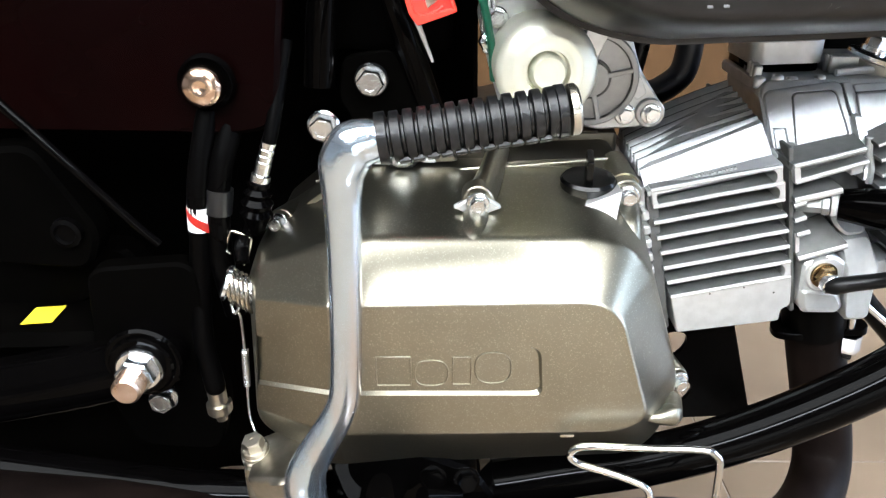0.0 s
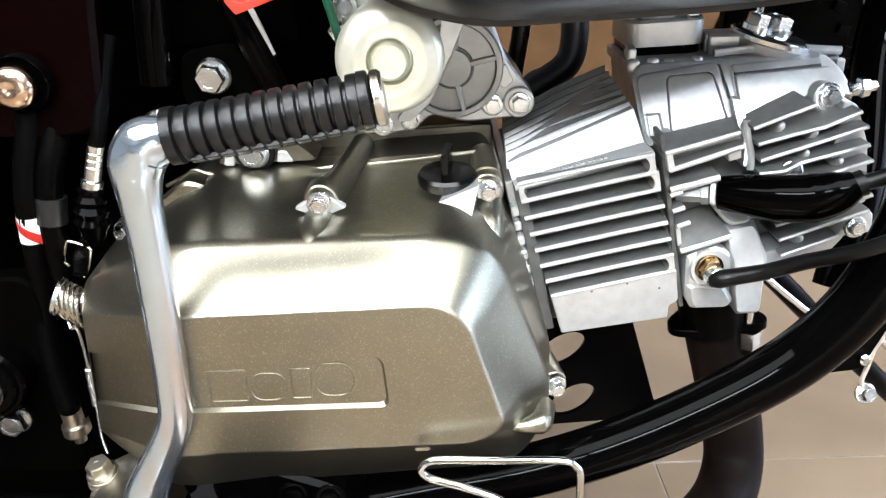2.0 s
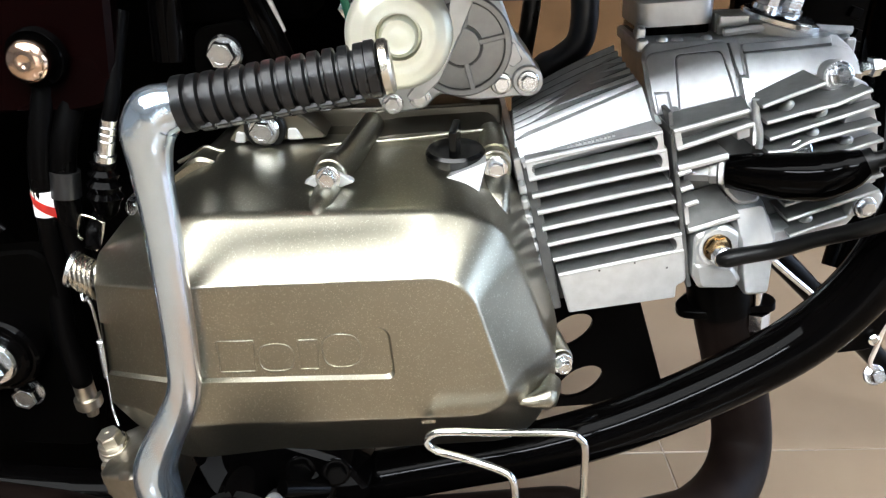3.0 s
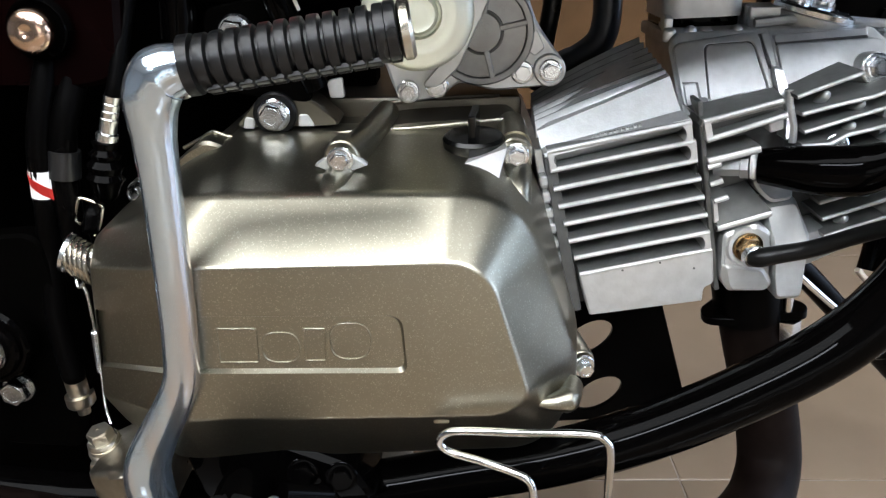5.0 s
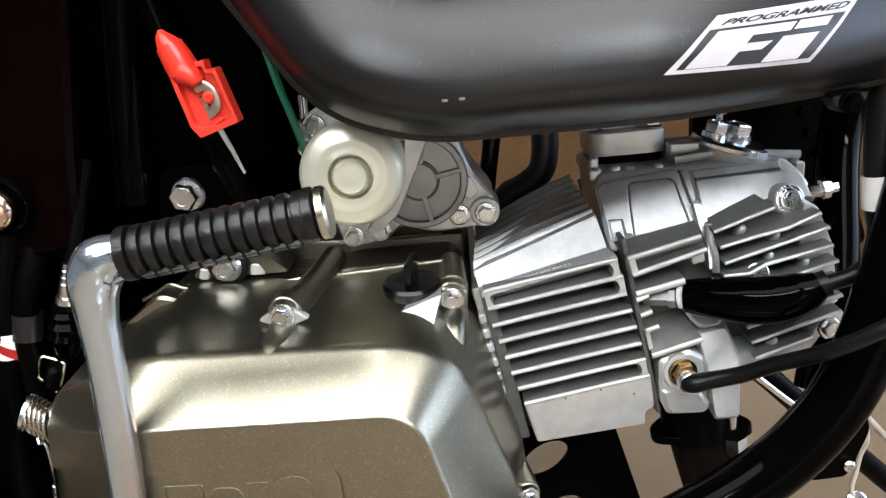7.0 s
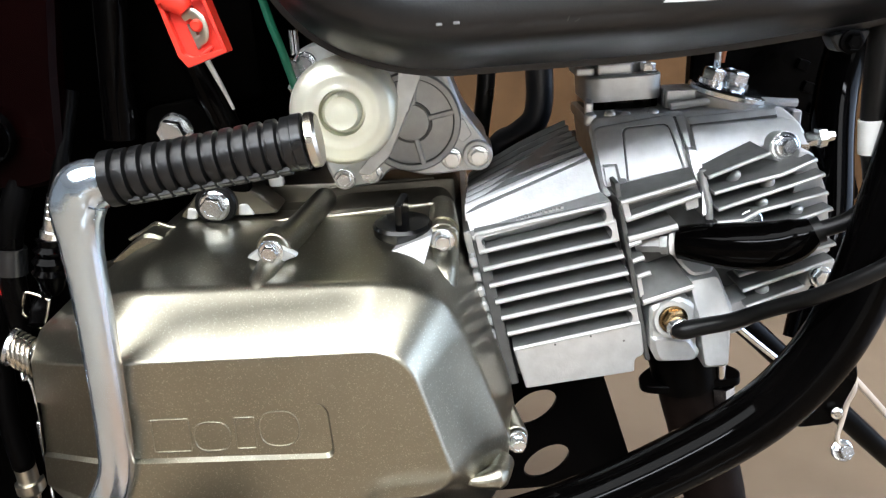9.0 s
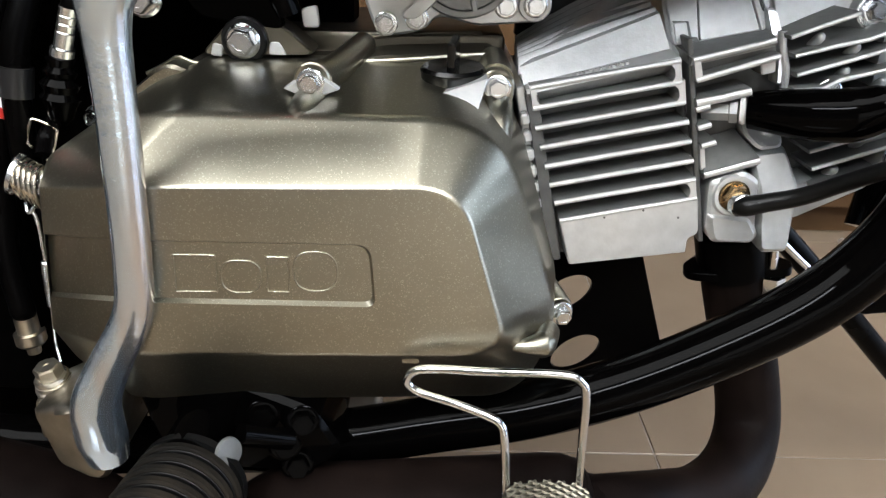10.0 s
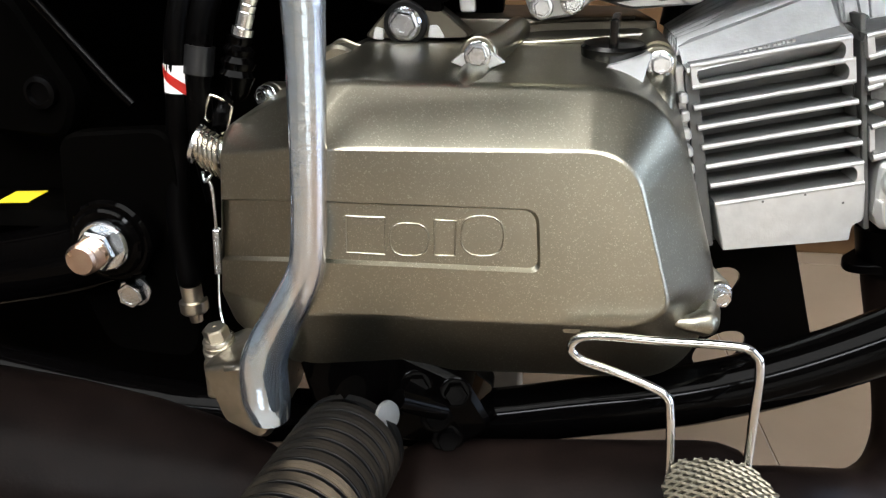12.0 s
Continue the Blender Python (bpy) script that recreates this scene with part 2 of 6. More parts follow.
def tube(points, radius, sides=14, steps=8, smooth=True, flat=1.0):
    """A round rod along points; radius may be a list, one for each given point."""
    run = curve(points, steps) if smooth else [Vector(q) for q in points]
    m = len(run)
    rings = []
    side = None
    for i, p in enumerate(run):
        d = (run[min(i + 1, m - 1)] - run[max(i - 1, 0)]).normalized()
        if side is None:
            ref = Vector((0, 1, 0)) if abs(d.y) < 0.9 else Vector((0, 0, 1))
            side = d.cross(ref).normalized()
        side = (side - d * side.dot(d)).normalized()
        up = d.cross(side)
        if isinstance(radius, (list, tuple)):
            u = i / (m - 1) * (len(radius) - 1)
            k = min(int(u), len(radius) - 2)
            r = radius[k] + (radius[k + 1] - radius[k]) * (u - k)
        else:
            r = radius
        rings.append([p + side * (r * math.cos(2 * math.pi * j / sides)) + up * (r * flat * math.sin(2 * math.pi * j / sides)) for j in range(sides)])
    return loft(rings)


def lathe(profile, sides=32, squash=1.0):
    """(along, radius) pairs turned round the -y axis: along grows towards the viewer."""
    rings = []
    for a, r in profile:
        rings.append([(r * math.cos(2 * math.pi * j / sides), -a, squash * r * math.sin(2 * math.pi * j / sides)) for j in range(sides)])
    return loft(rings)


def towards(p, d, spin=0):
    """The pose at p whose -y axis looks along d."""
    q = Vector(d).to_track_quat("-Y", "Z").to_matrix().to_4x4()
    return Matrix.Translation(p) @ q @ pose(0, 0, 0, 0, spin, 0)


def hex_head(r, h, flange=1.42, dish=0.55):
    """A flange bolt's head: flange, hexagon with a dished top."""
    bms = [lathe([(0, r * flange), (h * 0.18, r * flange), (h * 0.32, r * 1.12)], 28)]
    hexa = []
    for a, k in ((0.15, 1), (0.88, 1), (1.0, 0.9)):
        hexa.append([(r * k * math.cos(math.pi / 3 * j), -h * a, r * k * math.sin(math.pi / 3 * j)) for j in range(6)])
    bms.append(loft(hexa))
    bms.append(lathe([(h * 0.9, r * 0.78), (h * 1.05, r * 0.74), (h * 1.05, r * dish), (h * 0.8, r * dish * 0.8)], 20))
    return join(*bms)


def mesh_of(name, bm, mat, angle=35):
    bmesh.ops.recalc_face_normals(bm, faces=bm.faces)
    me = bpy.data.meshes.new(name)
    bm.to_mesh(me)
    bm.free()
    shade(me, angle)
    me.materials.append(mat)
    return me


BOLT_M6 = mesh_of("bolt", hex_head(0.0047, 0.0062), ZINC)
BOLT_M8 = mesh_of("bolt", hex_head(0.0072, 0.0085, 1.3), ZINC)


# ---- room ----
X0, X1, Y0, Y1, TOP = -7.0, 4.2, -8.0, 6.0, 3.0
floor = tagged(part("floor", box(X0, X1, Y0, Y1, -0.12, -0.0012, 0), GROUT), "showroom floor of large cream porcelain tiles", "floor", kind="structure")


def wall(name, x0, x1, y0, y1, mat, label):
    return tagged(part(name, box(x0, x1, y0, y1, -0.12, TOP, 0), mat), label, "wall", kind="structure")


wall("wall_back", X0, X1, Y1, Y1 + 0.12, WALL, "plain painted showroom wall behind the motorcycle")
# Unseen shop front, added for the glow on the engine cover and lever.
SHOP = (0.1, 3.7, 0.12, 2.5)
front = join(box(X0, SHOP[0], Y0 - 0.12, Y0, -0.12, TOP, 0), box(SHOP[1], X1, Y0 - 0.12, Y0, -0.12, TOP, 0),
             box(SHOP[0], SHOP[1], Y0 - 0.12, Y0, -0.12, SHOP[2], 0), box(SHOP[0], SHOP[1], Y0 - 0.12, Y0, SHOP[3], TOP, 0))
tagged(part("wall_front", front, WALL), "painted showroom wall with an added, unseen shop front", "wall", kind="structure")
rails = [box(x - 0.03, x + 0.03, Y0 - 0.08, Y0 - 0.02, SHOP[2], SHOP[3], 0.004, 1) for x in (SHOP[0] + 0.03, 1.3, 2.5, SHOP[1] - 0.03)]
rails += [box(SHOP[0], SHOP[1], Y0 - 0.075, Y0 - 0.025, z - 0.03, z + 0.03, 0.004, 1) for z in (SHOP[2] + 0.03, SHOP[3] - 0.03)]
tagged(part("window_2", join(*rails), FRAME_WHITE), "white framed glazing of the unseen shop front", "window", kind="structure")
tagged(part("backdrop_front", box(SHOP[0] - 0.8, SHOP[1] + 0.8, Y0 - 0.52, Y0 - 0.5, -0.1, TOP, 0), SHOP_GLOW), "pale glow added outside the unseen shop front", "backdrop", kind="structure")
wall("wall_left", X0 - 0.12, X0, Y0 - 0.12, Y1 + 0.12, WALL, "plain painted showroom wall")
WIN = (-2.2, 2.6, 0.25, 2.35)
right = join(box(X1, X1 + 0.12, Y0 - 0.12, WIN[0], -0.12, TOP, 0), box(X1, X1 + 0.12, WIN[1], Y1 + 0.12, -0.12, TOP, 0),
             box(X1, X1 + 0.12, WIN[0], WIN[1], -0.12, WIN[2], 0), box(X1, X1 + 0.12, WIN[0], WIN[1], WIN[3], TOP, 0))
tagged(part("wall_right", right, WALL), "painted showroom wall with a wide shop window", "wall", kind="structure")
bars = [box(X1 + 0.02, X1 + 0.08, y - 0.03, y + 0.03, WIN[2], WIN[3], 0.004, 1) for y in (WIN[0] + 0.03, -0.6, 1.0, WIN[1] - 0.03)]
bars += [box(X1 + 0.025, X1 + 0.075, WIN[0], WIN[1], z - 0.03, z + 0.03, 0.004, 1) for z in (WIN[2] + 0.03, WIN[3] - 0.03)]
tagged(part("window_1", join(*bars), FRAME_WHITE), "white framed shop window", "window", kind="structure")
tagged(part("backdrop", box(X1 + 0.5, X1 + 0.52, WIN[0] - 0.8, WIN[1] + 0.8, -0.1, TOP, 0), DAYLIGHT), "bright cool daylight outside the shop window", "backdrop", kind="structure")
tagged(part("ceiling", box(X0 - 0.12, X1 + 0.12, Y0 - 0.12, Y1 + 0.12, TOP, TOP + 0.1, 0), CEILING), "white painted showroom ceiling", "ceiling", kind="structure")


def ceiling_light(x, y, lx, ly, glow):
    h = holder("ceiling_light", pose(x, y, TOP))
    tagged(h, "white framed ceiling light with a glowing diffuser", "lamp", "ceiling lights")
    rim = join(box(-lx / 2 - .02, lx / 2 + .02, -ly / 2 - .02, -ly / 2, -0.05, 0, .002), box(-lx / 2 - .02, lx / 2 + .02, ly / 2, ly / 2 + .02, -0.05, 0, .002),
               box(-lx / 2 - .02, -lx / 2, -ly / 2, ly / 2, -0.05, 0, .002), box(lx / 2, lx / 2 + .02, -ly / 2, ly / 2, -0.05, 0, .002))
    part("frame", rim, FRAME_WHITE, h, at=pose(x, y, TOP))
    part("diffuser", box(-lx / 2, lx / 2, -ly / 2, ly / 2, -0.045, -0.035, 0), glow, h, "glowing white diffuser", at=pose(x, y, TOP))


ceiling_light(-0.2, -1.1, 4.6, 2.0, WIDE_DIFFUSER)
for x, y in ((-1.1, -3.1), (1.6, -2.75)):
    ceiling_light(x, y, 1.5, 0.6, DIFFUSER)
ceiling_light(2.6, 1.4, 1.2, 0.6, WIDE_DIFFUSER)


def counter(x0, x1, y0, y1, h):
    at = pose((x0 + x1) / 2, (y0 + y1) / 2, 0)
    w, d = (x1 - x0) / 2, (y1 - y0) / 2
    c = tagged(holder("display_counter", at), "brown wood laminate display counter behind the motorcycle", "counter")
    part("body", box(-w, w, -d + 0.02, d, 0.06, h - 0.03, 0.003), WOOD, c, at=at)
    part("plinth", box(-w + 0.03, w - 0.03, -d + 0.06, d - 0.03, 0.0, 0.06, 0.002), WOOD, c, at=at)
    part("top", box(-w - 0.01, w + 0.01, -d, d + 0.01, h - 0.03, h, 0.004), WOOD, c, at=at)


counter(-0.9, 1.7, 1.28, 1.85, 0.85)

# ---- motorcycle ----
bike = tagged(holder("motorcycle", pose(0.05, 0.55, 0)), "black and silver commuter motorcycle parked on a tiled showroom floor", "motorcycle")


# right crankcase cover: gasket edge, outer ridge, bevelled slopes, flat face with a recessed channel
def face_y(x, z):
    return 0.3315 + (z - 0.335) * 0.085 + max(0.0, -0.060 - x) * 0.60


def crankcase_cover():
    n = 14
    face = [(-0.104, 0, 0.402), (-0.060, 0, 0.412), (0.091, 0, 0.4145), (0.1125, 0, 0.344), (0.098, 0, 0.336), (-0.060, 0, 0.3335), (-0.110, 0, 0.329)]
    face = [(x, face_y(x, z), z) for x, _, z in face]
    ridge = [(-0.113, 0.388, 0.409), (-0.052, 0.3655, 0.4387), (0.109, 0.3705, 0.4368), (0.146, 0.380, 0.330), (0.126, 0.368, 0.289), (-0.073, 0.352, 0.2925), (-0.118, 0.386, 0.300)]
    gasket = [(-0.117, 0.425, 0.407), (-0.056, 0.440, 0.4470), (0.1160, 0.440, 0.4470), (0.1530, 0.421, 0.322), (0.132, 0.421, 0.272), (-0.078, 0.42, 0.276), (-0.122, 0.425, 0.294)]
    f = rounded([Vector(p) for p in face], [1e-4, 1e-4, 0.020, 0.012, 0.008, 1e-4, 1e-4], n)
    o = rounded([Vector(p) for p in ridge], [0.012, 0.02, 0.036, 0.03, 0.022, 0.016, 0.012], n)
    g = rounded([Vector(p) for p in gasket], [0.012, 0.02, 0.042, 0.03, 0.022, 0.016, 0.012], n)
    back = [(x, 0.47, z) for x, y, z in g]
    # the ridge and the edge of the flat face are rounded
    def between(a, b, u):
        return [tuple(Vector(p).lerp(Vector(q), u)) for p, q in zip(a, b)]
    def bend(a, c, b, u):
        return [tuple((1 - u) ** 2 * Vector(p) + 2 * u * (1 - u) * Vector(q) + u * u * Vector(r)) for p, q, r in zip(a, c, b)]
    def inset(p):
        x, z = p[0], 0.374 + (p[2] - 0.374) * 0.975
        x += 0.02 * max(0.0, -0.060 - x) - 0.018 * max(0.0, x - 0.03)
        return Vector((x, face_y(x, z), z))
    flat, low, high, top = [inset(p) for p in f], between(f, o, 0.05), between(f, o, 0.90), between(o, g, 0.05)
    rings = [back, between(g, back, 0.1), g, between(o, g, 0.9), top] + [bend(top, o, high, u) for u in (0.2, 0.4, 0.6, 0.8)] + [high, low]
    rings += [bend(low, f, flat, u) for u in (0.25, 0.5, 0.75)]
    bm = loft(rings, True, False)
    bmesh.ops.remove_doubles(bm, verts=bm.verts, dist=1e-6)
    # flat face around the open channel
    k = n + 1
    right = [flat[i] for i in range(2 * k, 5 * k)]
    a, e, al, el = inset(face[1]), inset(face[5]), inset(face[0]), inset(face[6])
    z0, z1, xr = 0.3590, 0.3885, 0.0530
    chan = rounded([(-0.060, z0), (xr + 0.001, z0), (xr - 0.001, z1), (-0.060, z1)], [1e-5, 0.005, 0.007, 1e-5], 6)
    chan = [c for c in chan if c[0] > -0.0599]
    lo = [Vector((-0.060, face_y(-0.060, z0), z0))] + [Vector((x, face_y(x, z), z)) for x, z in chan] + [Vector((-0.060, face_y(-0.060, z1), z1))]
    zl0, zl1 = 0.3465, 0.3790
    cl0 = Vector((-0.1077, face_y(-0.1077, zl0), zl0))
    cl1 = Vector((-0.1053, face_y(-0.1053, zl1), zl1))
    def poly(points):
        bm.faces.new([bm.verts.new(p) for p in points])
    poly([a] + right + [e] + lo)
    poly([al, a, lo[-1], cl1])
    poly([cl0, lo[0], e, el])
    # channel floor and walls
    deep = Vector((0, 0.0025, 0))
    cz = 0.5 * (z0 + z1)
    fl = []
    for p in lo:
        q = p + deep
        q.z += 0.0014 * (1 if p.z < cz else -1)
        if p.x > xr - 0.008:
            q.x -= 0.0014
        fl.append(q)
    dl0, dl1 = cl0 + deep + Vector((0, 0, 0.0014)), cl1 + deep - Vector((0, 0, 0.0014))
    poly(fl)
    poly([dl1, fl[-1], fl[0], dl0])
    for p, q, r, s in zip(lo, lo[1:], fl[1:], fl):
        poly([p, q, r, s])
    poly([cl0, lo[0], fl[0], dl0])
    poly([lo[-1], cl1, dl1, fl[-1]])
    # closing strip between the eased ring and the flat face
    edge = rings[-1]
    for i in range(len(flat)):
        j = (i + 1) % len(flat)
        if (flat[i] - flat[j]).length > 1e-6:
            poly([flat[i], flat[j], edge[j], edge[i]])
    bmesh.ops.remove_doubles(bm, verts=bm.verts, dist=2e-5)
    return bm


cover = part("crankcase_cover", crankcase_cover(), COVER, bike, "bronze-grey metallic painted clutch cover with a recessed panel", angle=28)


# brand mark on the cover, as plain raised shapes in its place and size
def raised_loop(x0, x1, z0, z1, r, width=0.0009):
    y = lambda x, z: face_y(x, z) + 0.0021
    pts = rounded([(x0, z0), (x1, z0), (x1, z1), (x0, z1)], r, 7)
    return tube([(x, y(x, z), z) for x, z in pts + pts[:2]], width * 0.5, 8, 1, False)


for x0, x1, z0, z1, r in ((-0.0359, -0.0174, 0.3638, 0.3812, 0.0006), (-0.0153, 0.0027, 0.3637, 0.3790, 0.0075), (0.0052, 0.0150, 0.3645, 0.3810, 0.0006), (0.0172, 0.0367, 0.3652, 0.3838, 0.0090)):
    part("emblem_shape", raised_loop(x0, x1, z0, z1, r), COVER, cover)

# bolt bosses and bolts of the cover
def boss(p, d, length, r, flare=1.15):
    return part("bolt_boss", lathe([(-length, r * flare), (-0.002, r * 1.02), (-0.0006, r * 0.98), (0, r * 0.9)], 24), COVER, cover, at=towards(p, d))


def bolt(p, d=(0, -1, 0), mesh=BOLT_M6, spin=10, parent=None, label=""):
    return part("bolt", mesh, None, parent or cover, label, at=towards(p, d, spin))


boss((0.0195, 0.3950, 0.4475), (0, -1, 0), 0.012, 0.0088, 1.0)
bolt((0.0195, 0.3915, 0.4475))
part("bolt_ridge", tube([(0.0205, 0.398, 0.4465), (0.0280, 0.430, 0.4480), (0.0365, 0.472, 0.4530)], [0.0090, 0.0082, 0.0072], 16), COVER, cover)
# The bolt ear's highlight is put into a silver colour, unlike the cover's.
part("bolt_ear", slab(rounded([(0.0058, 0.4440), (0.0130, 0.4408), (0.0180, 0.4388), (0.0235, 0.4402), (0.0330, 0.4440), (0.0240, 0.4505), (0.0140, 0.4495)], [0.001, 0.004, 0.004, 0.004, 0.001, 0.004, 0.004], 4), 0.3925, 0.3975, 0.0010), SILVER, cover, "machined bolt pad, its highlight put into a silver colour")
boss((0.1095, 0.4205, 0.4415), (0, -1, 0), 0.014, 0.0088, 1.0)
bolt((0.1095, 0.4168, 0.4415), spin=24)
part("bolt_ear", slab(rounded([(0.0990, 0.4340), (0.1120, 0.4300), (0.1180, 0.4340), (0.1190, 0.4470), (0.1020, 0.4480)], [0.003, 0.004, 0.004, 0.006, 0.006], 4), 0.4190, 0.4250, 0.0012), COVER, cover)
# This pad's lit top is put into its silver colour too.
part("machined_pad", slab(rounded([(0.0730, 0.4388), (0.0990, 0.4340), (0.1042, 0.4478)], [0.0006, 0.001, 0.001], 4), lambda x, z: 0.3955 + (z - 0.4340) * 1.0, 0.4300, 0.0005), SILVER, cover, "machined pad beside the oil cap, highlight put into its colour")
part("bolt_ridge", tube([(0.1095, 0.430, 0.4425), (0.110, 0.445, 0.4450), (0.109, 0.460, 0.4480)], [0.0095, 0.0085, 0.008], 16), COVER, cover)
boss((0.1468, 0.3920, 0.3280), (0.2, -1, 0), 0.035, 0.0078)
bolt((0.1470, 0.3890, 0.3282), (0.2, -1, 0), spin=5)
part("cone_boss", tube([(0.1140, 0.3500, 0.3305), (0.1250, 0.3530, 0.3287), (0.1330, 0.3572, 0.3274), (0.1350, 0.3595, 0.3270), (0.1375, 0.3720, 0.3262)], [0.0008, 0.0042, 0.0068, 0.0064, 0.0070], 22, 3), COVER, cover)
boss((-0.101, 0.432, 0.418), (-0.2, -1, 0.2), 0.03, 0.0085)
bolt((-0.102, 0.429, 0.4185), (-0.2, -1, 0.2), spin=5)
part("sight_mark", box(0.0655, 0.0735, 0.3345, 0.337, 0.329, 0.3345, 0.0008), COVER, cover)

# gasket line and the crankcase behind the cover
crank = part("crankcase", slab(rounded([(-0.115, 0.40), (-0.06, 0.445), (0.03, 0.446), (0.045, 0.4500), (0.112, 0.4530), (0.1205, 0.43), (0.1480, 0.33), (0.13, 0.268), (-0.08, 0.272), (-0.118, 0.30)], 0.008, 5), 0.4530, 0.66, 0.0025),
             CASE, bike, "grey-brown painted engine crankcase")
part("cover_hump", slab(rounded([(-0.0860, 0.4300), (-0.0700, 0.4432), (-0.0620, 0.4480), (-0.0530, 0.4450), (-0.0400, 0.4380)], [0.002, 0.005, 0.005, 0.005, 0.002], 5), 0.4300, 0.4530, 0.002), COVER, cover)
part("casting_rib", tube([(-0.0800, 0.449, 0.4385), (-0.0690, 0.449, 0.4440), (-0.0620, 0.449, 0.4478), (-0.0541, 0.449, 0.4452), (-0.0387, 0.449, 0.4424), (-0.0217, 0.449, 0.4424), (-0.0053, 0.449, 0.4444), (0.0082, 0.449, 0.4459), (0.030, 0.449, 0.4485)], 0.0012, 10), COVER, crank)
part("casting_rib", tube([(0.036, 0.4530, 0.4470), (0.060, 0.4530, 0.4485), (0.108, 0.4540, 0.4525)], 0.0013, 8), COVER, crank)
part("casting_rib", tube([(0.037, 0.4910, 0.4545), (0.060, 0.4910, 0.4565), (0.104, 0.4910, 0.4585)], 0.0013, 8), CASE, crank)
part("boss_lobe", tube([(0.0148, 0.3650, 0.4235), (0.0160, 0.3730, 0.4312), (0.0180, 0.3880, 0.4355), (0.0195, 0.4150, 0.4400)], [0.0074, 0.0084, 0.0086, 0.0086], 20, 5), COVER, cover)
part("boss_lobe", tube([(0.1085, 0.3960, 0.4130), (0.1090, 0.4060, 0.4250), (0.1095, 0.4180, 0.4310), (0.1095, 0.4320, 0.4350)], [0.0074, 0.0084, 0.0086, 0.0086], 20, 5), COVER, cover)
part("upper_case", box(-0.035, 0.118, 0.4920, 0.62, 0.44, 0.4580, 0.004), CASE, crank)
part("mount_lug", slab(rounded([(-0.052, 0.448), (-0.027, 0.475), (-0.005, 0.464), (0.012, 0.449)], 0.006, 5), 0.456, 0.480, 0.0015), CASE, crank, "cast mounting lug")
part("lug_pad", slab(rounded([(-0.0460, 0.4480), (-0.0395, 0.4475), (-0.0385, 0.4535), (-0.0440, 0.4550)], 0.0015, 3), 0.4545, 0.46, 0.0006), SILVER, crank, "bare metal pad")
part("lug_pad", slab(rounded([(-0.0140, 0.4490), (-0.0040, 0.4490), (-0.0080, 0.4560), (-0.0130, 0.4560)], 0.0015, 3), 0.4545, 0.46, 0.0006), SILVER, crank, "bare metal pad")
part("rubber_washer", lathe([(-0.004, 0.0125), (0.001, 0.0125), (0.002, 0.0115), (0.002, 0.006)], 26), RUBBER, crank, "black rubber washer", at=towards((-0.026, 0.453, 0.457), (0, -1, 0)))
bolt((-0.026, 0.4505, 0.457), mesh=BOLT_M8, parent=crank)
part("case_tab", slab(rounded([(0.003, 0.462), (0.012, 0.462), (0.011, 0.474), (0.002, 0.472)], 0.002, 3), 0.470, 0.474, 0.0006), SILVER, crank, "bare metal tab")
part("sump", box(0.000, 0.048, 0.415, 0.50, 0.2365, 0.290, 0.004, 3), SILVER_DARK, crank, "grey cast sump under the engine")
part("oil_cap", join(lathe([(-0.012, 0.0125), (0, 0.0165), (0.004, 0.0170), (0.0058, 0.0155), (0.0062, 0.0005)], 30),
                     box(-0.0022, 0.0022, -0.0195, -0.004, -0.0105, 0.0105, 0.0015)), SHINE, cover, "black plastic oil filler cap", at=towards((0.0870, 0.4255, 0.4450), (0, -0.08, 1.0), 8))

# ---- kick starter ----
kick = part("kick_lever", tube([(-0.021, 0.331, 0.5045), (-0.031, 0.331, 0.5035), (-0.0405, 0.331, 0.5005), (-0.0460, 0.331, 0.4915), (-0.0475, 0.331, 0.476), (-0.0480, 0.331, 0.452),
                               (-0.0495, 0.3305, 0.41), (-0.0510, 0.330, 0.380), (-0.0530, 0.3295, 0.3600), (-0.0585, 0.3290, 0.3460), (-0.0680, 0.3285, 0.3290), (-0.0755, 0.3280, 0.3140), (-0.0785, 0.3285, 0.3020), (-0.0790, 0.3300, 0.2860), (-0.0790, 0.332, 0.2740)],
                              [0.0092, 0.0098, 0.0124, 0.0118, 0.0094, 0.0086, 0.0083, 0.0083, 0.0086, 0.0090, 0.0098, 0.0110, 0.0122, 0.0124, 0.0105], 24, 6, flat=0.86),
            LEVER, bike, "bluish zinc-plated steel kick start lever")
part("clamp", slab(rounded([(-0.1150, 0.2965), (-0.0990, 0.3045), (-0.0880, 0.3080), (-0.0740, 0.3000), (-0.0720, 0.2760), (-0.0785, 0.2640), (-0.1035, 0.2705)], [0.003, 0.006, 0.004, 0.006, 0.009, 0.006, 0.004], 5), lambda x, z: 0.3235 + max(0.0, -0.092 - x) * 0.55 + max(0.0, z - 0.302) * 0.5, 0.372, 0.003), CLAMP_STEEL, kick, "worn olive plated steel clamp boss", angle=50)
part("clamp_ear", box(-0.1185, -0.100, 0.345, 0.366, 0.272, 0.296, 0.003), CLAMP_STEEL, kick)
part("bolt", mesh_of("clamp_bolt", hex_head(0.0068, 0.009, 1.25, 0.2), YELLOW_ZINC), None, kick, "yellowish plated clamp bolt", at=towards((-0.1130, 0.357, 0.3015), (-0.1, -0.2, 0.97), 12))
part("washer", lathe([(-0.004, 0.0095), (0.0, 0.0095), (0.0007, 0.0085), (0.0032, 0.0085), (0.0035, 0.007)], 24), YELLOW_ZINC, kick, at=towards((-0.1125, 0.357, 0.2985), (-0.1, -0.2, 0.97)))
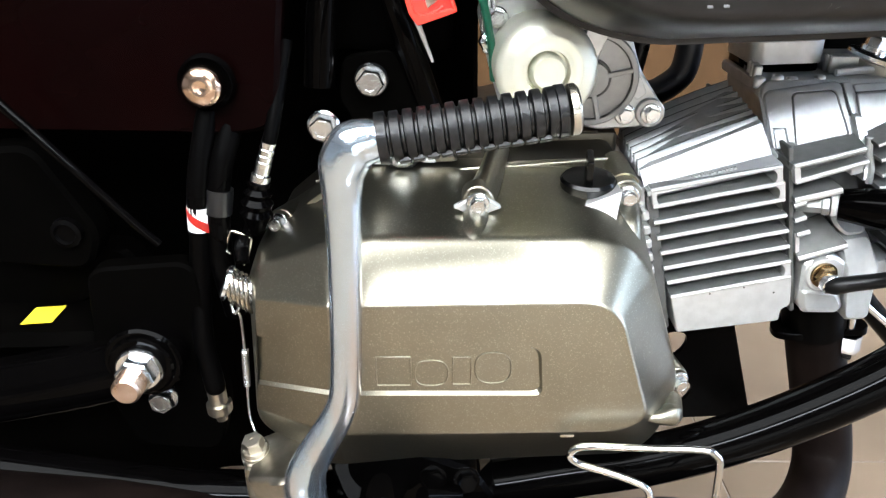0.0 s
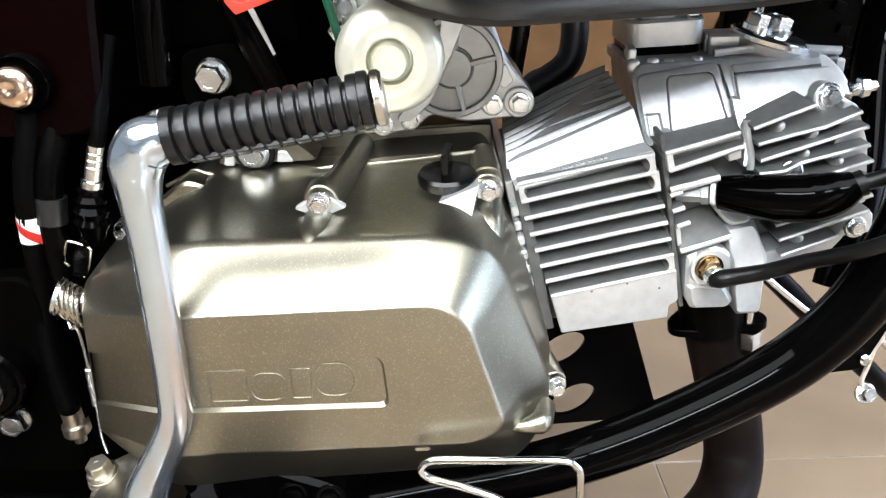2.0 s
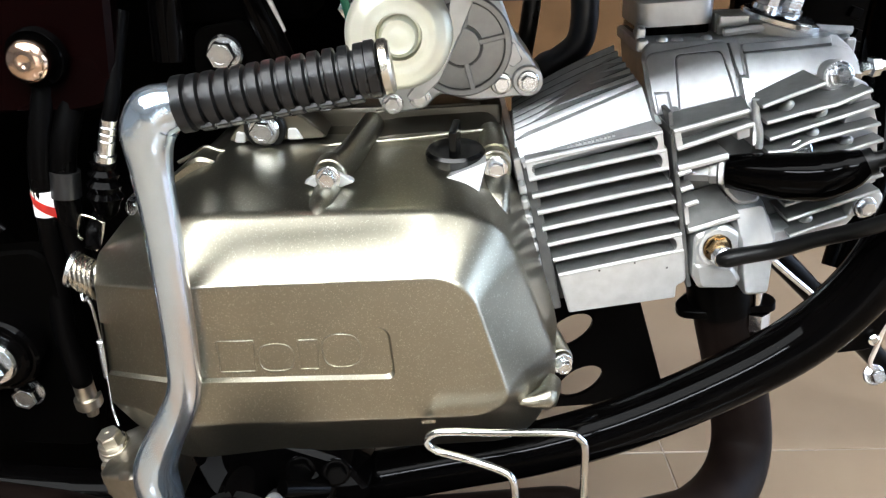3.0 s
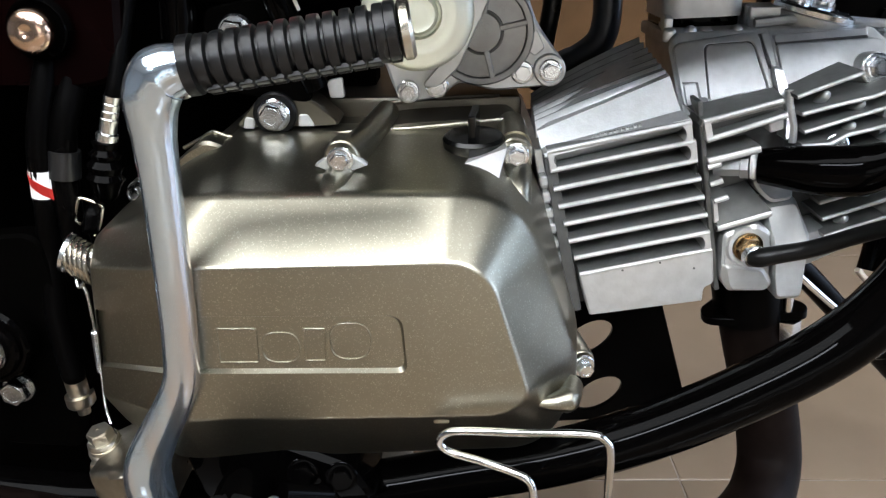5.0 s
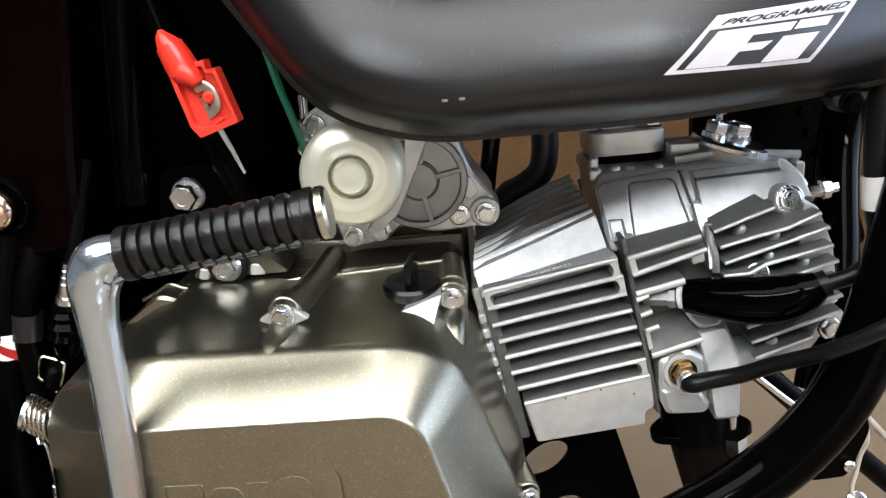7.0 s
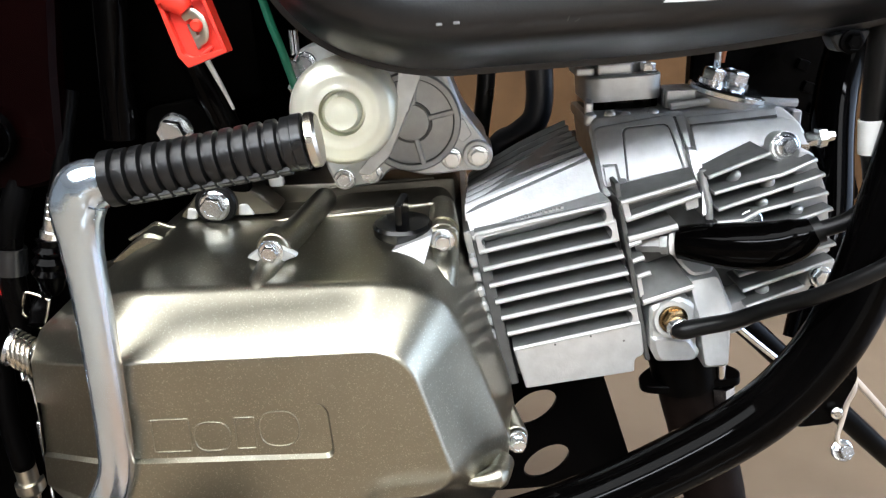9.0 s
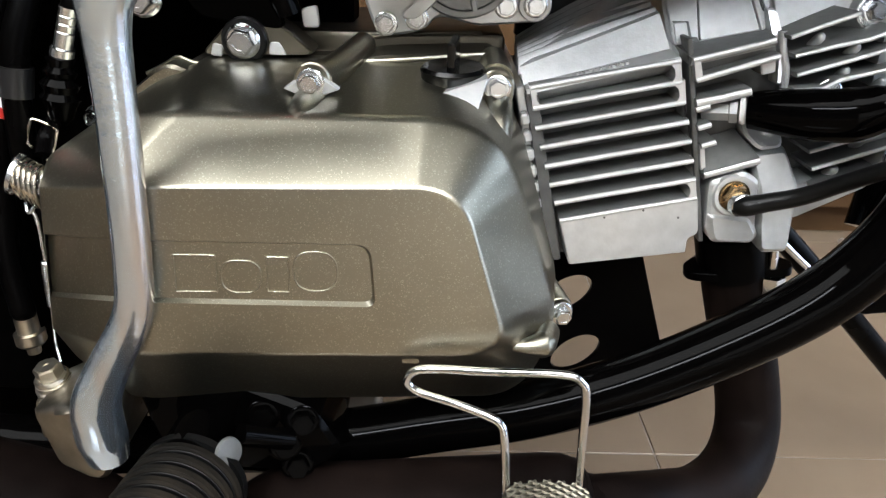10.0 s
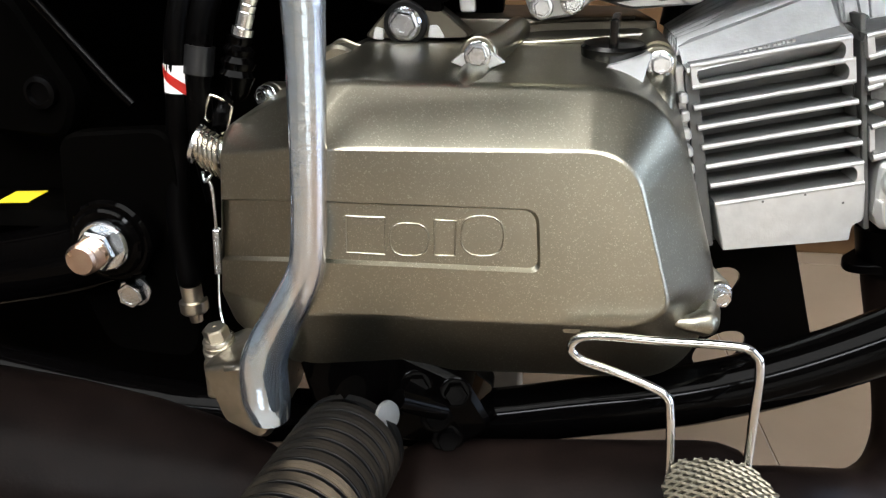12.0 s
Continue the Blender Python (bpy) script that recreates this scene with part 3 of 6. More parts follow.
part("shaft", lathe([(-0.06, 0.011), (0.0, 0.011), (0.003, 0.0085), (0.003, 0.0005)], 24), BLACK, kick, "black kick shaft", at=towards((-0.096, 0.338, 0.283), (0, -1, 0)))


def ribbed(length, r, ribs, deep, gap=0.32):
    prof = [(0, r * 0.6), (0.0, r * 1.04), (0.0045, r * 1.04)]
    step = (length - 0.009) / ribs
    for i in range(ribs):
        a = 0.0045 + i * step
        prof += [(a + 0.0004, r - deep), (a + step * gap, r - deep), (a + step * (gap + 0.10), r * 0.985), (a + step * (gap + 0.22), r), (a + step * 0.88, r), (a + step * 0.95, r * 0.985), (a + step * 0.99, r - deep * 0.6)]
    prof += [(length - 0.0044, r * 1.04), (length - 0.0006, r * 1.04), (length, r * 0.97), (length, r * 0.4)]
    return lathe(prof, 32)


PED_A, PED_B = Vector((-0.0295, 0.3300, 0.5045)), Vector((0.0555, 0.3345, 0.5165))
ped_dir = (PED_B - PED_A).normalized()
pedal = part("kick_pedal_rubber", ribbed((PED_B - PED_A).length, 0.0117, 12, 0.0026, 0.22), GRIP, kick, "ribbed black rubber kick pedal", at=towards(PED_A, ped_dir), angle=25)
part("end_washer", lathe([(0, 0.0100), (0.0012, 0.0118), (0.0042, 0.0118), (0.0055, 0.0105), (0.0055, 0.0005)], 28), YELLOW_ZINC, kick, "pale plated end washer", at=towards(PED_B + ped_dir * 0.0002, ped_dir))
block = mesh_of("tread_block", box(-0.0028, 0.0028, -0.0012, 0.0012, -0.0016, 0.0016, 0.0004, 1), GRIP)
for i in range(11):
    for turn in (100, 125, 75):
        m = pose(0, 0, 0, 0, turn, 0) @ Matrix.Translation((0.0116, -0.0110 - i * 0.00640, 0)) @ pose(0, 0, 0, 0, 0, 90)
        part("tread_block", block, None, kick, at=towards(PED_A, ped_dir) @ m)

# ---- starter motor ----
starter = part("starter_motor", lathe([(-0.085, 0.024), (-0.085, 0.0275), (-0.004, 0.0292), (0.0, 0.0288), (0.0030, 0.0268), (0.0042, 0.0245), (0.0045, 0.0225), (0.0058, 0.0208), (0.0062, 0.0185), (0.0056, 0.0165), (0.0062, 0.0145),
                                       (0.0064, 0.0124), (-0.0010, 0.0118), (-0.0010, 0.0106), (0.0070, 0.0100), (0.0092, 0.0086), (0.0086, 0.0062), (0.0092, 0.0045), (0.0092, 0.0003)], 56),
               STARTER, bike, "cream plated starter motor with a stepped round cap", at=towards((0.0585, 0.427, 0.5135), (0.03, -1, 0.04)), angle=50)
plate = part("starter_flange", slab(rounded([(0.022, 0.533), (0.030, 0.545), (0.055, 0.548), (0.098, 0.547), (0.113, 0.533), (0.124, 0.503), (0.140, 0.481), (0.138, 0.467), (0.128, 0.4665), (0.100, 0.4640), (0.078, 0.470), (0.070, 0.4605), (0.045, 0.4570), (0.040, 0.468), (0.030, 0.50)], 0.006, 4), 0.4745, 0.53, 0.0018),
             SILVER, starter, "cast aluminium starter flange")
part("gear_case", lathe([(-0.02, 0.0300), (0.0015, 0.0300), (0.0030, 0.0290), (0.0030, 0.0262), (0.0002, 0.0256), (0.0005, 0.0115), (0.0035, 0.0105), (0.0040, 0.0003)], 44), SILVER_DARK, starter, "grey cast gear case", at=towards((0.0925, 0.4725, 0.4983), (0, -1, 0)))
# Dark rings laid on the case stand for the shade of its grooves.
for r in (0.0262, 0.0118):
    loop = [(0.0925 + r * math.cos(radians(q)), 0.4712, 0.4983 + r * math.sin(radians(q))) for q in range(0, 370, 10)]
    part("case_groove", tube(loop, 0.0009, 6, 1, False), CAST, starter, "dark ring in place of the groove's shade")
for ang in (-76, 12, 82):
    m = Matrix.Translation((0.0925, 0.4725, 0.4983)) @ pose(0, 0, 0, 0, -ang, 0)
    part("rib", box(0.010, 0.0270, -0.0028, 0.002, -0.0016, 0.0016, 0.0006, 1), SILVER_DARK, starter, at=m)
part("strap", slab(rounded([(0.0890, 0.5480), (0.1030, 0.5480), (0.1012, 0.5290), (0.0929, 0.5077), (0.0784, 0.4786), (0.0659, 0.4672), (0.0576, 0.4687), (0.0737, 0.4854), (0.0846, 0.5077), (0.0872, 0.5305)], 0.003, 3), 0.4655, 0.478, 0.0014), SILVER, starter, "broad cast strap", angle=50)
for p in ((0.0495, 0.4735, 0.4650), (0.0665, 0.4735, 0.4680), (0.1160, 0.4735, 0.4755), (0.0325, 0.4735, 0.5355)):
    part("boss", lathe([(-0.006, 0.0066), (0.001, 0.0064), (0.0014, 0.0058)], 22), SILVER, starter, at=towards(p, (0, -1, 0)))
    part("bolt", BOLT_M6, None, starter, at=towards((p[0], p[1] - 0.0012, p[2]), (0, -1, 0), 14))
part("boss", lathe([(-0.02, 0.0098), (0.004, 0.0092), (0.0046, 0.0085)], 26), SILVER, starter, at=towards((0.1320, 0.4750, 0.4765), (0, -1, 0)))
part("bolt", BOLT_M6, None, starter, at=towards((0.1320, 0.4705, 0.4765), (0, -1, 0), 20))
part("web", slab(rounded([(0.1165, 0.4905), (0.1230, 0.4840), (0.1290, 0.4890), (0.1235, 0.5000)], 0.002, 3), 0.4725, 0.476, 0.0006), SILVER, starter)

# ---- cylinder, in its own tilted frame: along the axis, into the depth, up ----
def strip(points, front, back, half=0.0015, nose=0.0016):
    """A cast fin along (a, b) points: a plate from the back to a rounded front edge; front may be one value for each point."""
    rings = []
    for i, p in enumerate(points):
        q0, q1 = points[max(i - 1, 0)], points[min(i + 1, len(points) - 1)]
        d = Vector((q1[0] - q0[0], q1[1] - q0[1])).normalized()
        n = Vector((-d.y, d.x))
        f = front[i] if isinstance(front, (list, tuple)) else front
        section = [(back, -half)] + [(f + nose * (1 - math.cos(radians(a))), half * math.sin(radians(a))) for a in (-90, -62, -36, -12, 12, 36, 62, 90)] + [(back, half)]
        rings.append([(p[0] + n.x * s, y, p[1] + n.y * s) for y, s in section])
    return loft(rings)


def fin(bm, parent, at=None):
    """A fin with a bright machined front edge; its as-cast sides are darkened for shade."""
    ob = part("fin", bm, SILVER, parent, "cast fin, machined edge bright, sides darkened for shade", at=at)
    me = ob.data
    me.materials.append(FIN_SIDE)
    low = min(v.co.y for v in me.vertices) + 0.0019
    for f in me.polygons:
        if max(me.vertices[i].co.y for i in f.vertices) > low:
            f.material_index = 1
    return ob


def slot_end(a, low, high, reach, front, back, turn=1):
    """The rounded web that closes a slot between two fins; turn is the side to which the slot ends."""
    mid, r = (low + high) / 2, (high - low) / 2
    arc = [(a - turn * reach + turn * r * 0.9 * math.cos(radians(q)), mid + r * math.sin(radians(q))) for q in range(-90, 91, 20)]
    outline = [(a - turn * reach, high + 0.001), (a, high + 0.001), (a, low - 0.001), (a - turn * reach, low - 0.001)] + arc
    return slab(outline, front, back, 0.0004)


CYL = Matrix.Translation((0.1300, 0.435, 0.4350)) @ pose(0, 0, 0, 0, -11.6, 0)
FACE = -0.0030
# The core's dark colour holds the shade between the fins.
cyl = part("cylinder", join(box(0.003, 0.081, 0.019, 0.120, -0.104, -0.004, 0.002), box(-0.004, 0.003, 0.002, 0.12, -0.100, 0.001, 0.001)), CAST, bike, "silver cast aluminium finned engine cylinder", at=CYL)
BARS = [0.0037 - 0.01112 * i for i in range(8)]
FROM = (-0.0015, -0.0012, -0.0015, -0.0003, 0.0008, 0.0020, 0.0034, 0.0049)
TO = (0.0778, 0.0778, 0.0785, 0.0800, 0.0808, 0.0814, 0.0820, 0.0820)
for v, a, b in zip(BARS, FROM, TO):
    fin(strip([(a, v), ((a + b) / 2, v + 0.0001), (b, v)], FACE, 0.030), cyl, CYL)
part("slot_end", slot_end(-0.0016, BARS[1], BARS[0], 0.0075, FACE + 0.0004, 0.022, -1), SILVER, cyl, at=CYL)
for i, a in ((0, 0.0778), (1, 0.0792), (6, 0.0820)):
    part("slot_end", slot_end(a, BARS[i + 1], BARS[i], 0.0080, FACE + 0.0004, 0.022), SILVER, cyl, at=CYL)
for i in range(2, 6):
    part("slot_end", slot_end(TO[i] + 0.0006, BARS[i + 1], BARS[i], 0.0036, FACE + 0.0060, 0.022), SILVER, cyl, at=CYL)
part("lower_plate", slab(rounded([(0.0046, BARS[7]), (0.0828, BARS[7]), (0.0816, -0.0960), (0.0755, -0.0972), (0.0738, -0.1061), (0.0068, -0.1017)], [0.001, 0.001, 0.003, 0.003, 0.001, 0.001], 4), FACE + 0.0005, 0.034, 0.0008), SILVER, cyl, at=CYL)
for p in ((0.030, -0.0762), (0.052, -0.0758), (0.071, -0.0836)):
    part("cast_pit", lathe([(-0.0004, 0.0008), (0.0002, 0.0006), (0.0002, 0.0001)], 8), CAST, cyl, at=CYL @ Matrix.Translation((p[0], FACE + 0.0004, p[1])))
for i in range(9):
    part("edge_tooth", box(-0.0085, -0.0040, -0.003, 0.010, -0.0155 - 0.0098 * i, -0.0095 - 0.0098 * i, 0.001, 1), SILVER, cyl, at=CYL)

# shoulder: a ledge over the top fin, a leaning panel, and ribs that run back over the top
ends = (((0.1268, 0.4335, 0.4350), (0.1260, 0.4340, 0.4375), (0.1252, 0.4410, 0.4385), (0.1232, 0.4470, 0.4468), (0.1268, 0.5220, 0.4468), (0.1268, 0.5250, 0.4300), (0.1300, 0.4600, 0.4200)),
        ((0.2060, 0.4335, 0.4540), (0.2050, 0.4340, 0.4562), (0.2010, 0.4410, 0.4592), (0.1965, 0.4530, 0.4757), (0.1890, 0.4950, 0.4872), (0.1900, 0.5000, 0.4700), (0.2050, 0.4600, 0.4400)))
part("shoulder", loft(ends), SILVER, cyl, "smooth silver shoulder panel", angle=20)
for i in range(7):
    s = i / 6
    left, right = Vector((0.1228 + 0.0040 * s, 0.4500 + 0.0720 * s, 0.4470 + 0.0010 * s)), Vector((0.1952 - 0.0066 * s, 0.4555 + 0.0410 * s, 0.4760 + 0.0124 * s))
    # each rib has a leaning front face; a dark tube behind its crest stands for the gap's shade
    tall = lambda k: [(-0.0006, -0.004), (-0.0002, 0.0), (0.0031 * k, 0.0043 * k), (0.0038 * k, 0.0045 * k), (0.0045 * k, 0.0036 * k), (0.0055 * k, -0.004)]
    stations = [left.lerp(right, u) + Vector((0, 0, (0.0008 + 0.0014 * s) * (1 - (2 * u - 1) ** 2) - 0.0012)) for u in (0, 0.25, 0.5, 0.75, 1)]
    sizes = [1.15 - 0.35 * u for u in (0, 0.25, 0.5, 0.75, 1)]
    part("top_rib", loft([[(p.x, p.y + dy, p.z + dz) for dy, dz in tall(k)] for p, k in zip(stations, sizes)]), SILVER, cyl, angle=40)
    part("rib_gap", tube([p + Vector((0, 0.0056 * k, 0.0034 * k)) for p, k in zip(stations, sizes)], 0.0008, 6, 2), CAST, cyl, "dark line for the shade between the ribs")
rnd = random.Random(11)
marks = []
for i in range(12):
    k = 0.36 + 0.030 * i + rnd.uniform(-0.004, 0.004)
    x, y, z = 0.1255 + 0.0770 * k, 0.4372, 0.4381 + 0.0198 * k
    marks.append(box(x - 0.0009, x + 0.0009 - 0.0006 * (i % 3 == 0), y - 0.0010, y + 0.0012, z - 0.0010, z + 0.0009, 0.0003, 1))
tagged(part("cast_marks", join(*marks), SILVER, cyl, "raised casting marks"), kind="stuff")
part("gasket", box(0.0822, 0.0850, 0.000, 0.16, -0.102, 0.014, 0.0005, 1), CAST, cyl, "dark head gasket edge", at=CYL)
part("base_gasket", box(-0.0085, -0.0035, 0.006, 0.16, -0.094, 0.004, 0.0008, 1), SILVER, cyl, at=CYL)

# ---- cylinder head ----
def lean(x, z):
    return 0.4453 + max(0.0, z - 0.4560) * 0.68


def inset(outline, d):
    cx, cz = sum(p[0] for p in outline) / len(outline), sum(p[1] for p in outline) / len(outline)
    return [(x + (cx - x) * d / math.hypot(cx - x, cz - z), z + (cz - z) * d / math.hypot(cx - x, cz - z)) for x, z in outline]


def ring_plate(outer, inner, front, depth=0.004, lip=0.0007):
    """A plate with an opening: both outlines in (x, z), with the same number of points."""
    rings = [[(x, front(x, z) + depth, z) for x, z in outer], [(x, front(x, z) + lip, z) for x, z in outer], [(x, front(x, z), z) for x, z in inset(outer, lip)],
             [(x, front(x, z), z) for x, z in inset(inner, -lip)], [(x, front(x, z) + lip, z) for x, z in inner], [(x, front(x, z) + depth, z) for x, z in inner]]
    return loft(rings, False, False)


# As on the cylinder, the shaded core is coloured dark.
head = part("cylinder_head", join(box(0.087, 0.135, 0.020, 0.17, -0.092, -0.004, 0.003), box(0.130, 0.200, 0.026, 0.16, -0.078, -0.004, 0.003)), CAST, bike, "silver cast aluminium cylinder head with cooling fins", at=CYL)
part("upper_block", slab(rounded([(0.2040, 0.4530), (0.2570, 0.4640), (0.2600, 0.4760), (0.2570, 0.4975), (0.2030, 0.4960), (0.1990, 0.4890)], 0.003, 4), lambda x, z: lean(x, z) + 0.0026, 0.53, 0.0015), SILVER, head)
W_OUT = rounded([(0.2005, 0.4905), (0.2494, 0.4966), (0.2548, 0.4683), (0.2045, 0.4595)], [0.006, 0.004, 0.001, 0.002], 6)
W_IN = rounded([(0.2182, 0.4902), (0.2464, 0.4918), (0.2524, 0.4678), (0.2186, 0.4618)], [0.004, 0.004, 0.001, 0.001], 6)
part("window_frame", ring_plate(W_OUT, W_IN, lean), SILVER, head)
# Dark floors under the panels carry the grooves' shade.
part("groove_floor", slab(inset(W_OUT, 0.002), lambda x, z: lean(x, z) + 0.0021, 0.48, 0.0004), CAST, head, "groove with its shade put into the colour")
part("window_panel", slab(inset(W_IN, 0.0009), lean, 0.50, 0.0005), SILVER, head)
part("notch_block", slab(rounded([(0.2060, 0.4602), (0.2132, 0.4612), (0.2118, 0.4714), (0.2048, 0.4706)], 0.001, 3), lambda x, z: lean(x, z) - 0.0016, 0.47, 0.0006), SILVER, head)
# The notch's shadow line is a dark strip of its own.
part("notch_shadow", slab(rounded([(0.2132, 0.4606), (0.2186, 0.4620), (0.2176, 0.4640), (0.2146, 0.4640), (0.2134, 0.4716), (0.2044, 0.4716), (0.2046, 0.4708), (0.2120, 0.4708)], 0.0006, 2), lambda x, z: lean(x, z) - 0.0002, 0.47, 0.0002), CAST, head, "groove with its shade put into the colour")
part("rocker_block", slab(rounded([(0.2600, 0.4685), (0.3020, 0.4780), (0.3300, 0.4770), (0.3240, 0.4900), (0.3150, 0.4985), (0.2550, 0.4975)], 0.003, 4), lambda x, z: lean(x, z) + 0.0024, 0.56, 0.0015), SILVER, head)
part("groove_floor", slab(rounded([(0.2585, 0.4930), (0.3110, 0.4965), (0.3120, 0.4910), (0.2600, 0.4870)], 0.001, 3), lambda x, z: lean(x, z) + 0.0019, 0.48, 0.0003), CAST, head, "groove with its shade put into the colour")
part("groove_floor", slab(rounded([(0.2495, 0.4950), (0.2560, 0.4955), (0.2590, 0.4770), (0.2545, 0.4770)], 0.001, 3), lambda x, z: lean(x, z) + 0.0019, 0.48, 0.0003), CAST, head, "groove with its shade put into the colour")
part("slot_strip", slab(rounded([(0.2512, 0.4955), (0.2560, 0.4958), (0.2580, 0.4790), (0.2556, 0.4786)], 0.001, 3), lambda x, z: lean(x, z) + 0.0006, 0.48, 0.0003), SILVER, head)
part("rocker_strip", slab(rounded([(0.2578, 0.4945), (0.3110, 0.4975), (0.3112, 0.4942), (0.2584, 0.4908)], 0.0012, 4), lean, 0.49, 0.0006), SILVER, head)
part("rocker_panel", slab(rounded([(0.2592, 0.4896), (0.3134, 0.4924), (0.3225, 0.4912), (0.3262, 0.4782), (0.3026, 0.4783), (0.2614, 0.4694)], [0.002, 0.001, 0.004, 0.002, 0.001, 0.001], 4), lean, 0.49, 0.0006), SILVER, head)
part("web", slab(rounded([(0.2552, 0.4790), (0.2600, 0.4785), (0.2640, 0.4600), (0.2655, 0.4420), (0.2615, 0.4410), (0.2598, 0.4560), (0.2560, 0.4660)], 0.001, 3), lambda x, z: 0.4420 + max(0.0, z - 0.4600) * 0.85, 0.50, 0.001), SILVER, head)


# ledges that step outwards below the leaning panels
def ledge(a, b, c, d, front, depth=0.004):
    """A sloping top from a-b at the panel's foot to c-d at its front edge, with its body below."""
    drop = Vector((0, 0.001, -depth))
    return loft([[a, c, Vector(c) + drop, (a[0], a[1] + 0.02, a[2] - depth)], [b, d, Vector(d) + drop, (b[0], b[1] + 0.02, b[2] - depth)]])


# The dark air box mirrored in the ledge is put into its colour.
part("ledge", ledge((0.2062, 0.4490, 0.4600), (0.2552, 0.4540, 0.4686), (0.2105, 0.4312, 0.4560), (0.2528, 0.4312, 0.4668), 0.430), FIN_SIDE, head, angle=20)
fin(strip([(0.2112, 0.4549), (0.2310, 0.4602), (0.2520, 0.4660)], 0.4298, 0.450, 0.0016), head)
fin(strip([(0.2145, 0.4447), (0.2340, 0.4510), (0.2555, 0.4580)], 0.4298, 0.470, 0.0017), head)
part("slot_end", slab(rounded([(0.2108, 0.4560), (0.2145, 0.4566), (0.2175, 0.4464), (0.2140, 0.4436)], 0.001, 3), 0.4302, 0.450, 0.0008), SILVER, head)
# Slot shade is put into the floor's dark colour.
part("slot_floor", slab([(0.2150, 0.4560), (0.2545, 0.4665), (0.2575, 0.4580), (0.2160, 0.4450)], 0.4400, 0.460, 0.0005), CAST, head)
fin(strip([(0.2162, 0.4326), (0.2290, 0.4356), (0.2440, 0.4395)], 0.4298, 0.470, 0.0022), head)
part("fin_block", slab(rounded([(0.2480, 0.4530), (0.2560, 0.4560), (0.2570, 0.4490), (0.2500, 0.4470)], 0.001, 3), 0.4360, 0.460, 0.0008), SILVER, head)
for a, b in (((0.2166, 0.4290), (0.2235, 0.4314)), ((0.2192, 0.4190), (0.2258, 0.4214)), ((0.2226, 0.4092), (0.2300, 0.4118))):
    fin(strip([a, b], 0.4300, 0.470, 0.0016), head)
part("fin_web", slab(rounded([(0.2222, 0.4092), (0.2248, 0.4098), (0.2276, 0.3960), (0.2250, 0.3950)], 0.0008, 3), 0.4330, 0.460, 0.0008), SILVER, head)
# The port roof is darkened likewise for what it mirrors.
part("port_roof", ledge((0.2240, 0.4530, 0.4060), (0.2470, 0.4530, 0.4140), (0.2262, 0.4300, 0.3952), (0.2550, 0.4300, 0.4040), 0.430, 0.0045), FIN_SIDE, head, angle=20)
fin(strip([(0.2262, 0.3930), (0.2400, 0.3975), (0.2552, 0.4022)], 0.4292, 0.450, 0.0019), head)
part("plug_tunnel", slab(rounded([(0.2500, 0.4290), (0.2680, 0.4230), (0.2700, 0.4080), (0.2560, 0.4060), (0.2480, 0.4140)], 0.004, 4), lambda x, z: 0.4420 + (z - 0.415) * 0.8, 0.48, 0.002), SILVER, head)
part("bolt_boss", lathe([(-0.03, 0.0100), (0.0, 0.0092), (0.0006, 0.0085)], 26), SILVER, head, at=towards((0.3100, 0.4540, 0.4785), (0.05, -1, 0.2)))
part("washer", lathe([(-0.001, 0.0086), (0.0008, 0.0086), (0.0012, 0.0080), (0.0012, 0.004)], 26), ZINC, head, at=towards((0.3100, 0.4540, 0.4785), (0.05, -1, 0.2)))
bolt((0.3100, 0.4528, 0.4787), (0.05, -1, 0.2), BOLT_M6, 8, head)
part("top_rail", tube([(0.250, 0.482, 0.5000), (0.28, 0.483, 0.5020), (0.328, 0.485, 0.4985)], 0.0026, 8, flat=0.8), SILVER, head)
for i in range(4):
    part("top_fin", box(0.2495, 0.2950, 0.490 + 0.007 * i, 0.4935 + 0.007 * i, 0.495, 0.5085, 0.0008, 1), SILVER, head)
for i in range(4):
    part("edge_tooth", box(0.1985 + 0.0015 * i, 0.2035 + 0.0015 * i, 0.482 + 0.009 * i, 0.487 + 0.009 * i, 0.490, 0.5040, 0.001, 1), SILVER, head)
    part("end_tooth", box(0.3230 - 0.0008 * i, 0.3290 - 0.0008 * i, 0.478 + 0.007 * i, 0.483 + 0.007 * i, 0.484, 0.4950 + 0.001 * i, 0.001, 1), SILVER, head)
# broad fins of the head, the lower ones round the plug
FINS = (((0.2600, 0.4672), (0.2760, 0.4735), (0.2930, 0.4798)), ((0.2640, 0.4578), (0.2830, 0.4630), (0.3010, 0.4672), (0.3195, 0.4752)), ((0.2670, 0.4480), (0.2960, 0.4572), (0.3250, 0.4665)),
        ((0.2670, 0.4402), (0.2819, 0.4412), (0.2906, 0.4462), (0.3280, 0.4556)), ((0.2720, 0.4270), (0.3000, 0.4360), (0.3318, 0.4462)), ((0.2760, 0.4165), (0.3050, 0.4255), (0.3345, 0.4350)),
        ((0.2822, 0.4070), (0.3090, 0.4158), (0.3362, 0.4249)), ((0.2855, 0.3972), (0.3110, 0.4060), (0.3365, 0.4148)), ((0.2885, 0.3866), (0.3050, 0.3928), (0.3210, 0.3985)))
for i, run in enumerate(FINS):
    fin(strip(run, 0.4320, 0.490 if i < 3 else 0.475, 0.0012, 0.0013), head)
# cast pins between the fins, with rounded bright ends
pin = mesh_of("fin_stud", lathe([(-0.010, 0.0030), (-0.0010, 0.0026), (0.0006, 0.0020), (0.0013, 0.0010), (0.0015, 0.0001)], 14), SILVER, 60)
